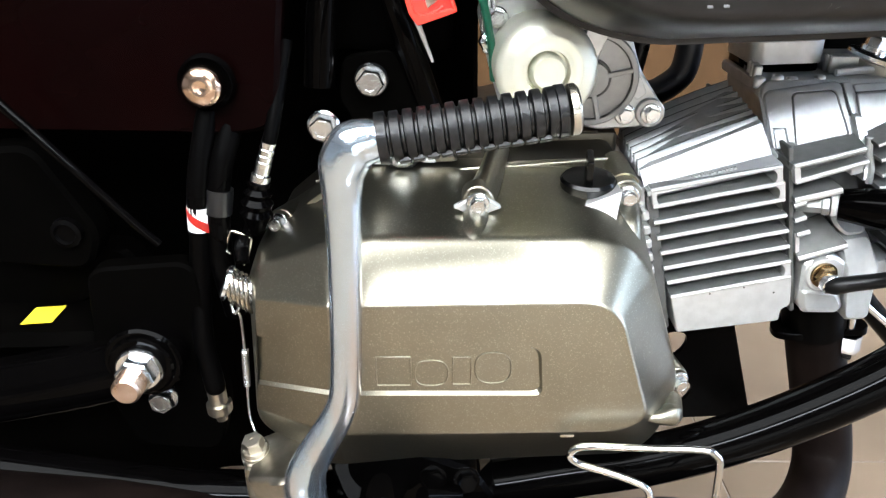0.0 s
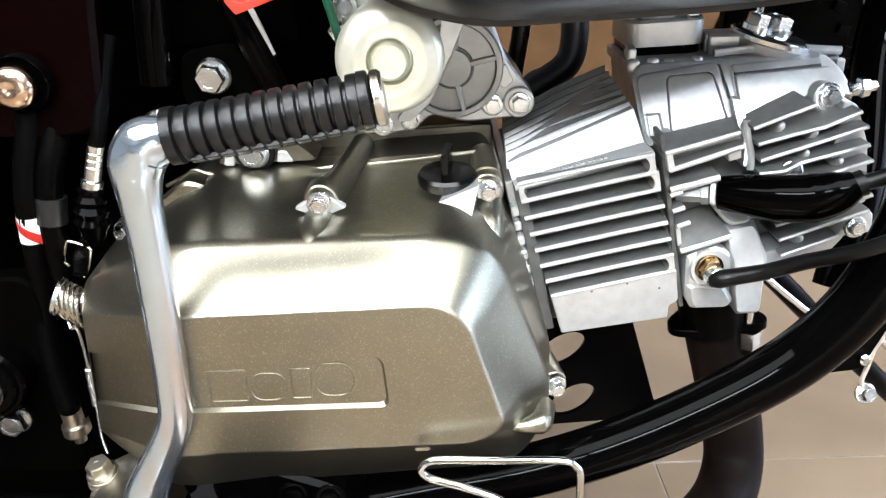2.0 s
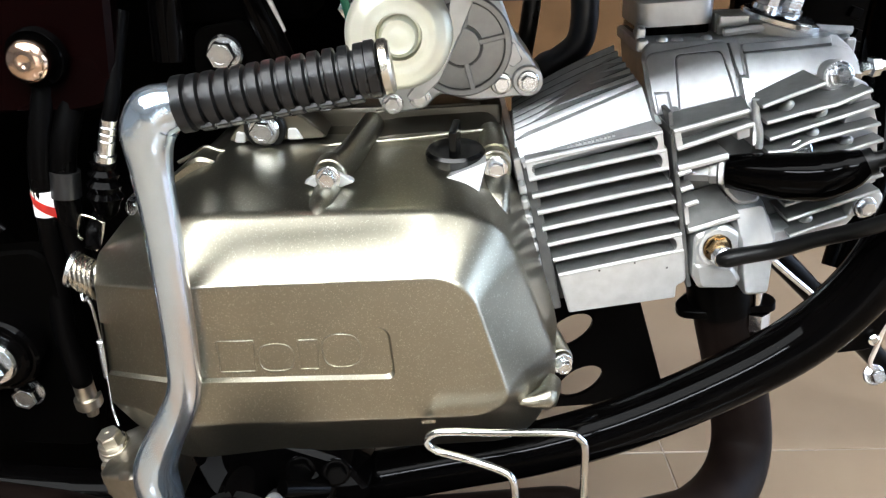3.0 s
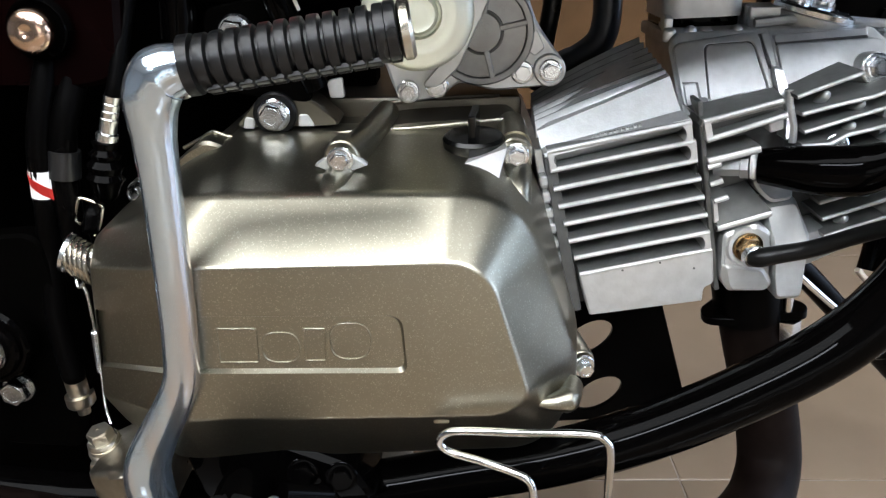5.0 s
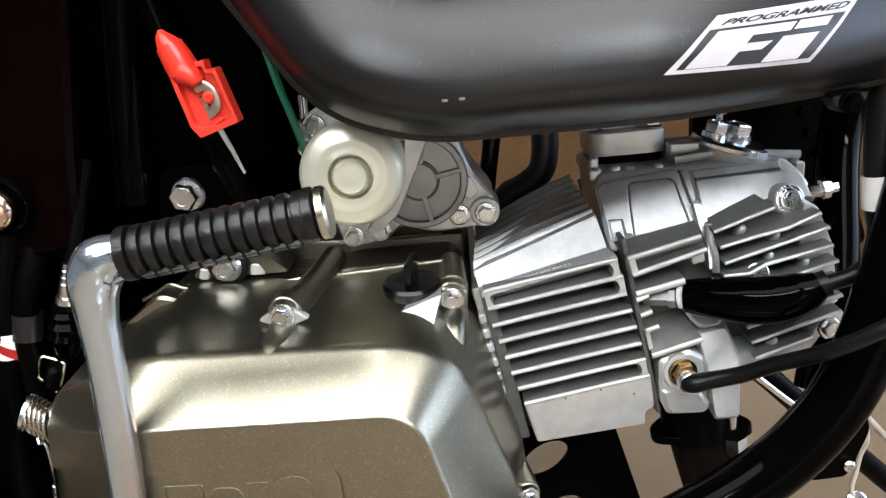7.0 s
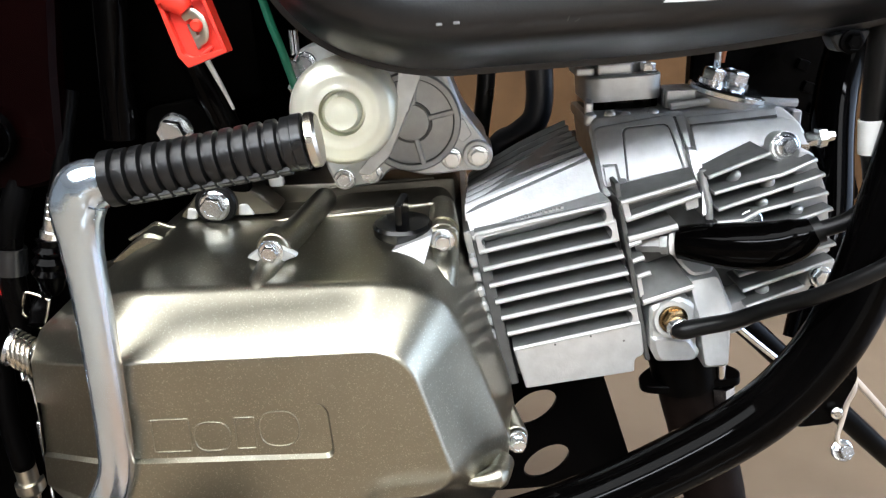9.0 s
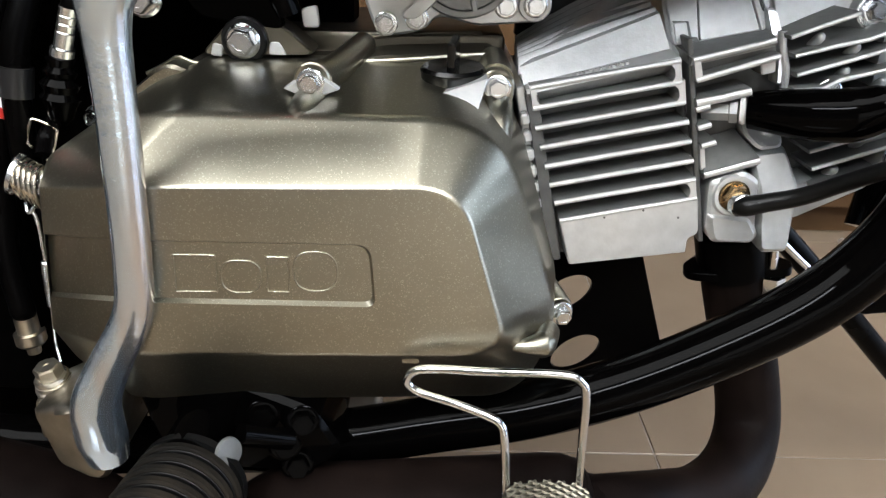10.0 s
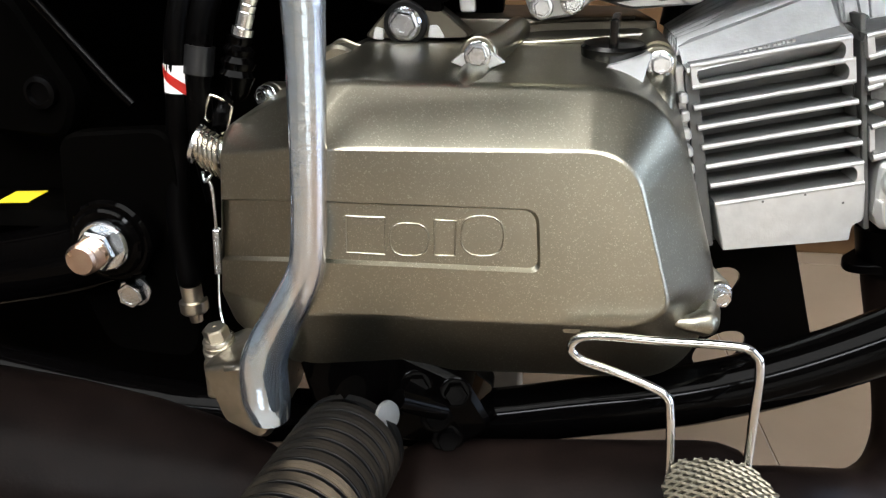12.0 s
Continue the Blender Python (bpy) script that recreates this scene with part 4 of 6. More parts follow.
for x, z in ((0.2776, 0.4682), (0.2974, 0.4634), (0.2945, 0.4513), (0.3153, 0.4459), (0.3124, 0.4144), (0.3008, 0.3969), (0.3180, 0.4350)):
    part("fin_stud", pin, None, head, at=towards((x, 0.4380, z - 0.0006), (0, -1, 0.75)))
part("fin_strut", tube([(0.2600, 0.4440, 0.4690), (0.2612, 0.4430, 0.4600), (0.2645, 0.4425, 0.4500), (0.2655, 0.4420, 0.4400)], 0.0022, 10, 4), SILVER, head)
part("end_plate", slab(rounded([(0.3140, 0.4790), (0.3225, 0.4765), (0.3335, 0.4520), (0.3400, 0.4150), (0.3370, 0.4040), (0.3120, 0.4100)], 0.003, 4), 0.4440, 0.48, 0.001), SILVER, head, "silver cast end plate")
part("bolt_boss", slab(rounded([(0.3210, 0.3975), (0.3420, 0.4000), (0.3400, 0.4140), (0.3270, 0.4110)], 0.004, 4), 0.4345, 0.46, 0.001), SILVER, head)
bolt((0.3300, 0.4340, 0.4045), (0, -1, 0.1), BOLT_M6, 10, head)
bolt((0.2880, 0.4380, 0.4390), (0, -1, 0.2), BOLT_M6, 10, head)
part("stud", lathe([(-0.02, 0.0062), (0.0, 0.0062), (0.0004, 0.0042), (0.006, 0.0042), (0.0064, 0.0062), (0.011, 0.0058), (0.0114, 0.0034), (0.016, 0.0032), (0.016, 0.0003)], 6), ZINC, head, "zinc-plated stud with hex nut", at=towards((0.3290, 0.469, 0.4785), (1, 0, 0.15)))
# lower exhaust side
part("exhaust_port", slab(rounded([(0.2300, 0.3900), (0.2480, 0.3960), (0.2570, 0.3910), (0.2600, 0.3600), (0.2440, 0.3580), (0.2320, 0.3600)], 0.003, 4), 0.4290, 0.50, 0.002), SILVER, head)
part("port_step", slab(rounded([(0.2310, 0.3720), (0.2560, 0.3700), (0.2620, 0.3590), (0.2590, 0.3540), (0.2360, 0.3540), (0.2330, 0.3600)], 0.003, 4), 0.4270, 0.50, 0.003), SILVER, head)
part("stud_column", slab(rounded([(0.2540, 0.4050), (0.2730, 0.4075), (0.2790, 0.3880), (0.2800, 0.3490), (0.2650, 0.3480), (0.2610, 0.3640), (0.2560, 0.3900)], 0.003, 4), lambda x, z: 0.4275 + max(0.0, z - 0.388) * 0.75, 0.47, 0.003), SILVER, head)
part("lower_skirt", slab(rounded([(0.2800, 0.3860), (0.3330, 0.4000), (0.3230, 0.3850), (0.2820, 0.3640)], 0.003, 4), 0.4400, 0.52, 0.002), SILVER, head)
part("sensor_boss", lathe([(-0.02, 0.0130), (-0.001, 0.0122), (0.001, 0.0112), (0.001, 0.0092), (-0.003, 0.0088)], 30), SILVER, head, at=towards((0.2440, 0.4290, 0.3825), (0.05, -1, 0.1)))
sensor = part("oxygen_sensor", join(lathe([(-0.006, 0.0080), (0.002, 0.0080), (0.003, 0.0072), (0.006, 0.0070), (0.0065, 0.0052)], 6), lathe([(0.0, 0.0086), (0.0016, 0.0086), (0.0020, 0.0076)], 24)), BRASS, bike, "brass threaded sensor in the exhaust port", at=towards((0.2440, 0.4290, 0.3825), (0.08, -1, 0.0)))
part("sensor_ring", lathe([(0.004, 0.0066), (0.0080, 0.0066), (0.0088, 0.0058), (0.0088, 0.004)], 24), ZINC, sensor, "shiny steel ring", at=towards((0.2440, 0.4275, 0.3805), (0.25, -1, -0.10)))
part("sensor_cable", tube([(0.2435, 0.4205, 0.3795), (0.2470, 0.4175, 0.3805), (0.2560, 0.4150, 0.3835), (0.2710, 0.4080, 0.3900), (0.2840, 0.3950, 0.4020), (0.2990, 0.3640, 0.4250), (0.3220, 0.3500, 0.4460), (0.3560, 0.3440, 0.4740), (0.40, 0.345, 0.51)], [0.0050, 0.0056, 0.0052, 0.0048, 0.0045, 0.0042, 0.0040, 0.0040, 0.0040], 14), RUBBER, sensor, "black rubber cable")

# spark plug and cap
plug = part("spark_plug", join(lathe([(-0.01, 0.0052), (0.004, 0.0052), (0.0045, 0.0064), (0.0085, 0.0064), (0.009, 0.0050)], 6)), SILVER_DARK, bike, "steel spark plug in the cylinder head", at=towards((0.2330, 0.4390, 0.4270), (0.9, -0.42, 0.1)))
part("plug_ring", lathe([(0.0, 0.0072), (0.0015, 0.0078), (0.0030, 0.0072), (0.0030, 0.005)], 24), WHITE, plug, "white sealing ring", at=towards((0.2420, 0.4360, 0.4285), (0.9, -0.42, 0.1)))
part("plug_cap", tube([(0.2460, 0.4340, 0.4290), (0.2560, 0.4280, 0.4300), (0.2720, 0.4200, 0.4305), (0.2900, 0.4130, 0.4325), (0.3020, 0.4090, 0.4375), (0.3100, 0.4075, 0.4420)], [0.0098, 0.0116, 0.0136, 0.0142, 0.0120, 0.0080], 20, flat=0.9), GLOSS, plug, "glossy black rubber plug cap")
part("plug_collar", tube([(0.3085, 0.4080, 0.4410), (0.3140, 0.4070, 0.4435)], 0.0074, 16), RUBBER, plug)
part("plug_lead", tube([(0.3100, 0.4075, 0.4420), (0.3250, 0.4050, 0.4475), (0.3360, 0.4050, 0.4560), (0.3385, 0.4060, 0.4700), (0.3345, 0.4065, 0.4900), (0.3320, 0.4070, 0.5200), (0.3310, 0.4070, 0.5600), (0.3330, 0.4090, 0.60)], [0.0046, 0.0046, 0.0056, 0.0064, 0.0064, 0.0066, 0.0066, 0.0066], 14), RUBBER, plug, "black ignition lead")
part("tape_band", tube([(0.3350, 0.4062, 0.4845), (0.3330, 0.4066, 0.5020)], 0.0074, 16, 4), WHITE, plug, "white tape band")

# ---- intake ----
intake = part("throttle_flange", slab(rounded([(-0.0240, -0.024), (0.0240, -0.024), (0.0240, 0.030), (-0.0240, 0.030)], 0.010, 6), -0.0075, 0.0080, 0.0012), SILVER, bike, "cast aluminium intake flange", at=Matrix.Translation((0.2255, 0.5210, 0.5100)) @ pose(0, 0, 0, 0, -2, 0) @ pose(0, 0, 0, -90, 0, 0))
part("insulator", slab(rounded([(-0.0228, -0.0225), (0.0228, -0.0225), (0.0228, 0.030), (-0.0228, 0.030)], 0.010, 6), -0.0045, 0.0045, 0.0003), GLOSS, intake, "black insulator block", at=Matrix.Translation((0.2258, 0.5210, 0.4985)) @ pose(0, 0, 0, 0, -2, 0) @ pose(0, 0, 0, -90, 0, 0))
part("intake_deck", box(0.1990, 0.2470, 0.486, 0.545, 0.488, 0.4955, 0.002), SILVER, head)
for i, x in enumerate((0.2010, 0.2135, 0.2220, 0.2400)):
    part("deck_lug", box(x - 0.004, x + 0.004 - 0.001 * (i % 2), 0.4765, 0.483, 0.490, 0.4985 + 0.001 * (i % 2), 0.0028, 3), SILVER, head)
part("flange_ear", box(0.1960, 0.2080, 0.5040, 0.535, 0.5170, 0.5220, 0.0015), SILVER, intake)
part("flange_rib", box(0.2090, 0.2310, 0.5020, 0.5300, 0.5170, 0.5250, 0.002), SILVER, intake)
bolt((0.2410, 0.5050, 0.5178), (0, -0.1, 1), BOLT_M6, 10, intake)
part("throttle_body", join(lathe([(0, 0.020), (0.06, 0.020), (0.06, 0.002)], 28)), SILVER_DARK, intake, "grey throttle body", at=towards((0.224, 0.523, 0.518), (0, 0, 1)))
CAP = towards((0.2900, 0.4990, 0.5035), (0.22, -0.06, 0.95))
part("cap_seat", lathe([(-0.018, 0.0215), (-0.010, 0.0225), (-0.0045, 0.0240), (-0.0012, 0.0250), (-0.0005, 0.0240), (-0.0005, 0.002)], 40), SILVER, head, "cast rocker cap seat", at=CAP)
part("rocker_cap", join(lathe([(-0.0004, 0.0245), (0.0022, 0.0248), (0.0032, 0.0238), (0.0040, 0.0205), (0.0044, 0.012), (0.0044, 0.0004)], 40)), ZINC, head, "polished round rocker cap", at=CAP)
part("cap_bolt", mesh_of("cap_bolt", hex_head(0.0088, 0.0095, 1.12), ZINC), None, head, "large zinc hex bolt", at=CAP @ Matrix.Translation((0.0075, -0.0044, -0.002)))
part("cap_bolt", mesh_of("cap_bolt", hex_head(0.0070, 0.0095, 1.12), ZINC), None, head, "large zinc hex bolt", at=CAP @ Matrix.Translation((-0.0060, -0.0044, 0.012)))
part("vent_pipe", tube([(0.2880, 0.515, 0.5150), (0.2885, 0.516, 0.5400), (0.2900, 0.520, 0.58)], 0.0022, 8), CHROME, head, "thin steel pipe")
part("orange_wire", tube([(0.2940, 0.525, 0.520), (0.2960, 0.524, 0.540), (0.298, 0.524, 0.58)], 0.0020, 8), material("orange_wire", (0.55, 0.16, 0.05), 0.5), head, "orange wire")

# ---- air box above the engine ----
def grown(outline, d):
    """The outline moved outwards by d (inwards: minus)."""
    out, k = [], len(outline)
    for i in range(k):
        p, q = Vector(outline[i - 1]), Vector(outline[(i + 1) % k])
        t = (q - p).normalized()
        out.append((outline[i][0] + t.y * d, outline[i][1] - t.x * d))
    return out


AIR = rounded([(0.098, 0.5335), (0.235, 0.5385), (0.352, 0.5530), (0.372, 0.62), (0.365, 0.735), (-0.045, 0.735), (-0.012, 0.640), (0.048, 0.551)], [0.03, 0.04, 0.035, 0.03, 0.03, 0.03, 0.05, 0.035], 7)


def air_box():
    rings = []
    for d, y in ((0, 0.535), (0, 0.4040), (0.0012, 0.4030), (0.0012, 0.3990), (-0.0005, 0.3982), (-0.0020, 0.3982), (-0.0028, 0.3940), (-0.0040, 0.3885),
                 (-0.0070, 0.3740), (-0.0110, 0.3600), (-0.0150, 0.3480), (-0.0200, 0.3370), (-0.0270, 0.3290), (-0.0360, 0.3245), (-0.0500, 0.3220), (-0.0760, 0.3210)):
        k = min(1.0, max(0.0, (0.390 - y) / 0.06))
        rings.append([(x, y + k * (0.55 * max(0.0, z - 0.552) + 1.6 * max(0.0, x - 0.17) ** 2), z) for x, z in grown(AIR, d)])
    return loft(rings)


air = part("air_box", air_box(), PLASTIC, bike, "scuffed matt black plastic air box cover", angle=62)
bpy.context.view_layer.update()


def on_air(x, z, lift=0.0004):
    """The place on the air box's front at x and z."""
    m = PLACE[air]
    hit, p, n, _ = air.ray_cast(Vector((x, 0.0, z)), Vector((0, 1, 0)))
    return Vector((x, p.y - lift, z)) if hit else Vector((x, 0.33, z))


BL, BR, TR, TL = Vector((0.2035, 0.5660)), Vector((0.2710, 0.5660)), Vector((0.2985, 0.5930)), Vector((0.2275, 0.5880))


def sticker_xz(s, t):
    a, b = BL.lerp(BR, s), TL.lerp(TR, s)
    return a.lerp(b, t)


def decal(name, corners, mat, lift, parent, label="", n=8):
    """A thin printed patch, its corners in sticker units, laid on the curved cover."""
    bm = bmesh.new()
    grid = {}
    a, b, c, d = (Vector(q) for q in corners)
    for i in range(n + 1):
        for j in range(n + 1):
            q = a.lerp(b, i / n).lerp(d.lerp(c, i / n), j / n)
            p = sticker_xz(q.x, q.y)
            grid[i, j] = bm.verts.new(on_air(p.x, p.y, lift))
    for i in range(n):
        for j in range(n):
            bm.faces.new((grid[i, j], grid[i + 1, j], grid[i + 1, j + 1], grid[i, j + 1]))
    return part(name, bm, mat, parent, label)


badge = decal("badge", [(0, 0), (1, 0), (1, 1), (0, 1)], STICKER_WHITE, 0.0003, air, "silver and black printed fuel injection sticker", 12)
decal("badge_field", [(0.05, 0.07), (0.955, 0.07), (0.965, 0.74), (0.035, 0.74)], STICKER_BLACK, 0.0005, badge)
decal("badge_strip", [(0.030, 0.755), (0.965, 0.755), (0.975, 0.94), (0.022, 0.94)], STICKER_WHITE, 0.0005, badge)
for shape in ([(0.10, 0.08), (0.37, 0.08), (0.37, 0.70), (0.10, 0.70)], [(0.37, 0.56), (0.62, 0.56), (0.62, 0.70), (0.37, 0.70)], [(0.37, 0.30), (0.52, 0.30), (0.55, 0.43), (0.37, 0.43)],
              [(0.60, 0.08), (0.86, 0.08), (0.86, 0.48), (0.60, 0.48)], [(0.64, 0.57), (0.88, 0.57), (0.88, 0.71), (0.64, 0.71)]):
    decal("badge_letter", shape, STICKER_WHITE, 0.0007, badge)


def lettering(text, s0, s1, t0, t1, mat, lift, parent):
    cu = bpy.data.curves.new("lettering", "FONT")
    cu.body = text
    cu.offset = 0.03
    cu.shear = 0.3
    tmp = new("lettering_source", cu)
    bpy.context.view_layer.update()
    me = bpy.data.meshes.new_from_object(tmp.evaluated_get(bpy.context.evaluated_depsgraph_get()))
    bpy.data.objects.remove(tmp)
    xs, ys = [v.co.x for v in me.vertices], [v.co.y for v in me.vertices]
    for v in me.vertices:
        s = s0 + (s1 - s0) * (v.co.x - min(xs)) / (max(xs) - min(xs))
        t = t0 + (t1 - t0) * (v.co.y - min(ys)) / (max(ys) - min(ys))
        p = sticker_xz(s, t)
        v.co = on_air(p.x, p.y, lift)
    bm = bmesh.new()
    bm.from_mesh(me)
    return part("lettering", bm, mat, parent, "small black printed word")


lettering("PROGRAMMED", 0.08, 0.95, 0.800, 0.905, STICKER_BLACK, 0.0007, badge)
knob_at = on_air(0.1820, 0.6180, 0)
part("knob_recess", lathe([(-0.012, 0.026), (0.0010, 0.0250), (0.0022, 0.0235), (0.0020, 0.0200), (-0.004, 0.0165), (-0.004, 0.001)], 40), PLASTIC, air, "round recessed rim in the cover", at=towards(knob_at, (0, -1, 0.1)))
part("cover_screw", lathe([(-0.006, 0.0125), (0.0005, 0.0125), (0.0015, 0.0115), (0.0015, 0.0085), (0.0008, 0.0080), (0.0008, 0.0003)], 34), SILVER, air, "round silver cover screw", at=towards(knob_at + Vector((0, 0.002, 0)), (0, -1, 0.1)))
for x, z in ((0.1135, 0.5615), (0.1205, 0.5618)):
    p = on_air(x, z, 0.0003)
    part("scuff_mark", box(-0.0013, 0.0013, -0.0002, 0.0004, -0.0008, 0.0008, 0.0002, 1), SCUFF, air, "pale scuff mark", at=Matrix.Translation(p) @ pose(0, 0, 0, -40, 0, 0))
rnd = random.Random(5)
marks = []
for i in range(60):
    x, z = rnd.uniform(0.09, 0.22), rnd.uniform(0.560, 0.625)
    a, l = rnd.choice((75, 80, 88, 95, 100, 35)), rnd.uniform(0.001, 0.006) * (0.5 if i > 8 else 1)
    x2, z2 = x + l * math.cos(radians(a)), z + l * math.sin(radians(a))
    marks.append(tube([on_air(x, z, -0.00005), on_air((x + x2) / 2 + 0.0003, (z + z2) / 2, -0.00003), on_air(x2, z2, -0.00005)], 0.00014, 4, 1, False))
tagged(part("scratches", join(*marks), SCUFF, air, "fine pale scratches"), kind="stuff")
part("lug", slab(rounded([(0.2980, 0.5460), (0.318, 0.5480), (0.314, 0.5380), (0.303, 0.5375)], 0.003, 3), 0.392, 0.402, 0.001), PLASTIC, air)
part("lug_bolt", mesh_of("lug_bolt", hex_head(0.0040, 0.0045), BLACK), None, air, "black bolt", at=towards((0.3085, 0.3915, 0.5425), (0, -1, 0)))

# ---- frame ----
frame_tube = part("frame_tube", tube([(-0.30, 0.385, 0.262), (-0.16, 0.385, 0.240), (-0.024, 0.384, 0.2420), (0.030, 0.384, 0.2480), (0.080, 0.383, 0.2590), (0.133, 0.382, 0.2708), (0.184, 0.382, 0.2882), (0.236, 0.382, 0.3145), (0.280, 0.382, 0.3440), (0.308, 0.382, 0.3770), (0.325, 0.384, 0.4120),
                                      (0.337, 0.388, 0.4530), (0.352, 0.395, 0.520), (0.375, 0.41, 0.62), (0.40, 0.43, 0.74)], 0.0162, 22, 7), GLOSS, bike, "gloss black lower frame tube")
part("weld_seam", tube([(0.215, 0.3675, 0.3085), (0.245, 0.3672, 0.3230), (0.285, 0.3672, 0.3510), (0.305, 0.3675, 0.378)], 0.0011, 8), GLOSS, frame_tube)
part("gusset", slab(rounded([(0.290, 0.350), (0.330, 0.385), (0.336, 0.362), (0.326, 0.333), (0.306, 0.331)], 0.004, 4), 0.388, 0.396, 0.001), BLACK, frame_tube, "black bracket")
part("bracket_stud", lathe([(0, 0.0036), (0.003, 0.0034), (0.004, 0.0020), (0.004, 0.0002)], 10), CHROME, frame_tube, "small bright stud", at=towards((0.3245, 0.3870, 0.3420), (0, -1, 0.2)))
part("white_wire", tube([(0.3390, 0.4000, 0.3560), (0.3400, 0.4000, 0.3480), (0.3385, 0.4000, 0.3390), (0.3370, 0.4000, 0.3260), (0.3358, 0.4000, 0.3170), (0.3390, 0.4010, 0.3080)], [0.0028, 0.0026, 0.0014, 0.0014, 0.0014, 0.0012], 10), CREAM, frame_tube, "thin cream wire")
part("wire_bolt", BOLT_M6, None, frame_tube, at=towards((0.3395, 0.4000, 0.3070), (0.1, -0.9, 0.4), 12))
part("inner_tube", tube([(0.330, 0.44, 0.36), (0.345, 0.46, 0.42), (0.366, 0.515, 0.50), (0.385, 0.52, 0.58), (0.41, 0.53, 0.70)], 0.0135, 18), GLOSS, frame_tube, "gloss black down tube")
part("far_tube", tube([(-0.02, 0.72, 0.25), (0.13, 0.72, 0.262), (0.235, 0.72, 0.31), (0.31, 0.72, 0.385), (0.345, 0.71, 0.47), (0.375, 0.68, 0.60), (0.40, 0.62, 0.74)], 0.0148, 18), GLOSS, frame_tube, "gloss black frame tube on the far side")


def hanger_plate():
    """A black plate with two slanting oval holes."""
    out = rounded([(0.120, 0.345), (0.2060, 0.345), (0.2410, 0.232), (0.110, 0.225)], 0.003, 3)
    bm = bmesh.new()
    holes = []
    for cx, cz in ((0.1660, 0.2945), (0.1755, 0.2500)):
        ring = []
        for j in range(24):
            a = 2 * math.pi * j / 24
            u, v = 0.0185 * math.cos(a), 0.0108 * math.sin(a)
            ring.append((cx + u * 0.80 - v * 0.60, cz + u * 0.60 + v * 0.80))
        holes.append(ring)
    rows = []
    for y in (0.478, 0.4815):
        edges = []
        for loop in [out] + holes:
            vs = [bm.verts.new((x, y, z)) for x, z in loop]
            rows.append(vs)
            edges += [bm.edges.new((vs[i], vs[(i + 1) % len(vs)])) for i in range(len(vs))]
        bmesh.ops.triangle_fill(bm, use_beauty=True, use_dissolve=False, edges=edges)
    for a, b in zip(rows[:3], rows[3:]):
        for i in range(len(a)):
            bm.faces.new((a[i], a[(i + 1) % len(a)], b[(i + 1) % len(b)], b[i]))
    return bm


part("hanger_plate", hanger_plate(), BLACK, frame_tube, "black engine hanger plate with oval holes", angle=30)

# ---- exhaust ----
exhaust = part("exhaust_pipe", tube([(0.2600, 0.462, 0.3450), (0.2680, 0.464, 0.3150), (0.2800, 0.465, 0.2750), (0.2900, 0.462, 0.2350), (0.2900, 0.450, 0.2080), (0.2740, 0.425, 0.1960), (0.2420, 0.390, 0.2030), (0.2080, 0.364, 0.2190), (0.1800, 0.350, 0.2280), (0.1600, 0.346, 0.2290)],
                                    [0.0195, 0.0200, 0.0205, 0.0208, 0.0208, 0.0208, 0.0208, 0.0208, 0.0208, 0.0208], 28, 7), HEAT, bike, "matt black exhaust header pipe")
part("collar", tube([(0.2590, 0.462, 0.3500), (0.2660, 0.4635, 0.3220)], 0.0215, 26, 2), BLACK, exhaust)
part("exhaust_flange", slab(rounded([(-0.0330, -0.009), (-0.018, -0.0150), (0.012, -0.0150), (0.0275, -0.0165), (0.0320, -0.006), (0.014, 0.022), (-0.014, 0.022), (-0.0330, 0.004)], 0.006, 4), -0.0026, 0.0026, 0.0006), BLACK, exhaust, "black exhaust flange plate", at=Matrix.Translation((0.2670, 0.4620, 0.3250)) @ pose(0, 0, 0, 0, -7, 0) @ pose(0, 0, 0, -90, 0, 0))
part("flange_stud", tube([(0.2820, 0.4505, 0.3460), (0.2845, 0.4505, 0.3240)], 0.0034, 12, 2), CHROME, exhaust, "bright steel stud")
part("flange_nut", lathe([(0.0, 0.0078), (0.0125, 0.0074), (0.0135, 0.0064), (0.0170, 0.0056), (0.0195, 0.0036), (0.0200, 0.0005)], 6), CHROME, exhaust, "chrome cap nut", at=towards((0.2850, 0.4500, 0.3240), (0.10, 0.0, -1)), angle=40)


def along_x(profile, sides=40):
    rings = []
    for x, r, z in profile:
        rings.append([(x, 0.345 + r * math.cos(2 * math.pi * j / sides), z - 0.0085 + r * math.sin(2 * math.pi * j / sides)) for j in range(sides)])
    return loft(rings)


muffler = part("muffler", along_x([(0.1850, 0.0212, 0.2270), (0.1820, 0.0250, 0.2275), (0.1740, 0.0255, 0.2280), (0.1700, 0.0290, 0.2285), (0.1640, 0.0300, 0.2290), (0.1600, 0.0345, 0.2320), (0.1500, 0.0365, 0.2330), (0.1400, 0.0370, 0.2325), (0.0, 0.0370, 0.2215), (-0.006, 0.0360, 0.2210), (-0.030, 0.0235, 0.2190), (-0.060, 0.0230, 0.2190)]),
               HEAT, bike, "matt black exhaust front chamber", angle=25)
part("muffler_body", along_x([(-0.055, 0.0232, 0.2190), (-0.080, 0.0240, 0.2190), (-0.100, 0.034, 0.2180), (-0.125, 0.0435, 0.2180), (-0.160, 0.0505, 0.2190), (-0.210, 0.056, 0.2220), (-0.30, 0.059, 0.2300), (-0.55, 0.060, 0.2450), (-0.56, 0.050, 0.2450)]), HEAT, muffler, "matt black muffler body")
part("bolt_washer", lathe([(-0.003, 0.0088), (0.0005, 0.0088), (0.001, 0.0080), (0.001, 0.004)], 28), CAST, muffler, "dull washer", at=towards((0.0490, 0.3150, 0.2376), (0, -0.79, 0.61)))
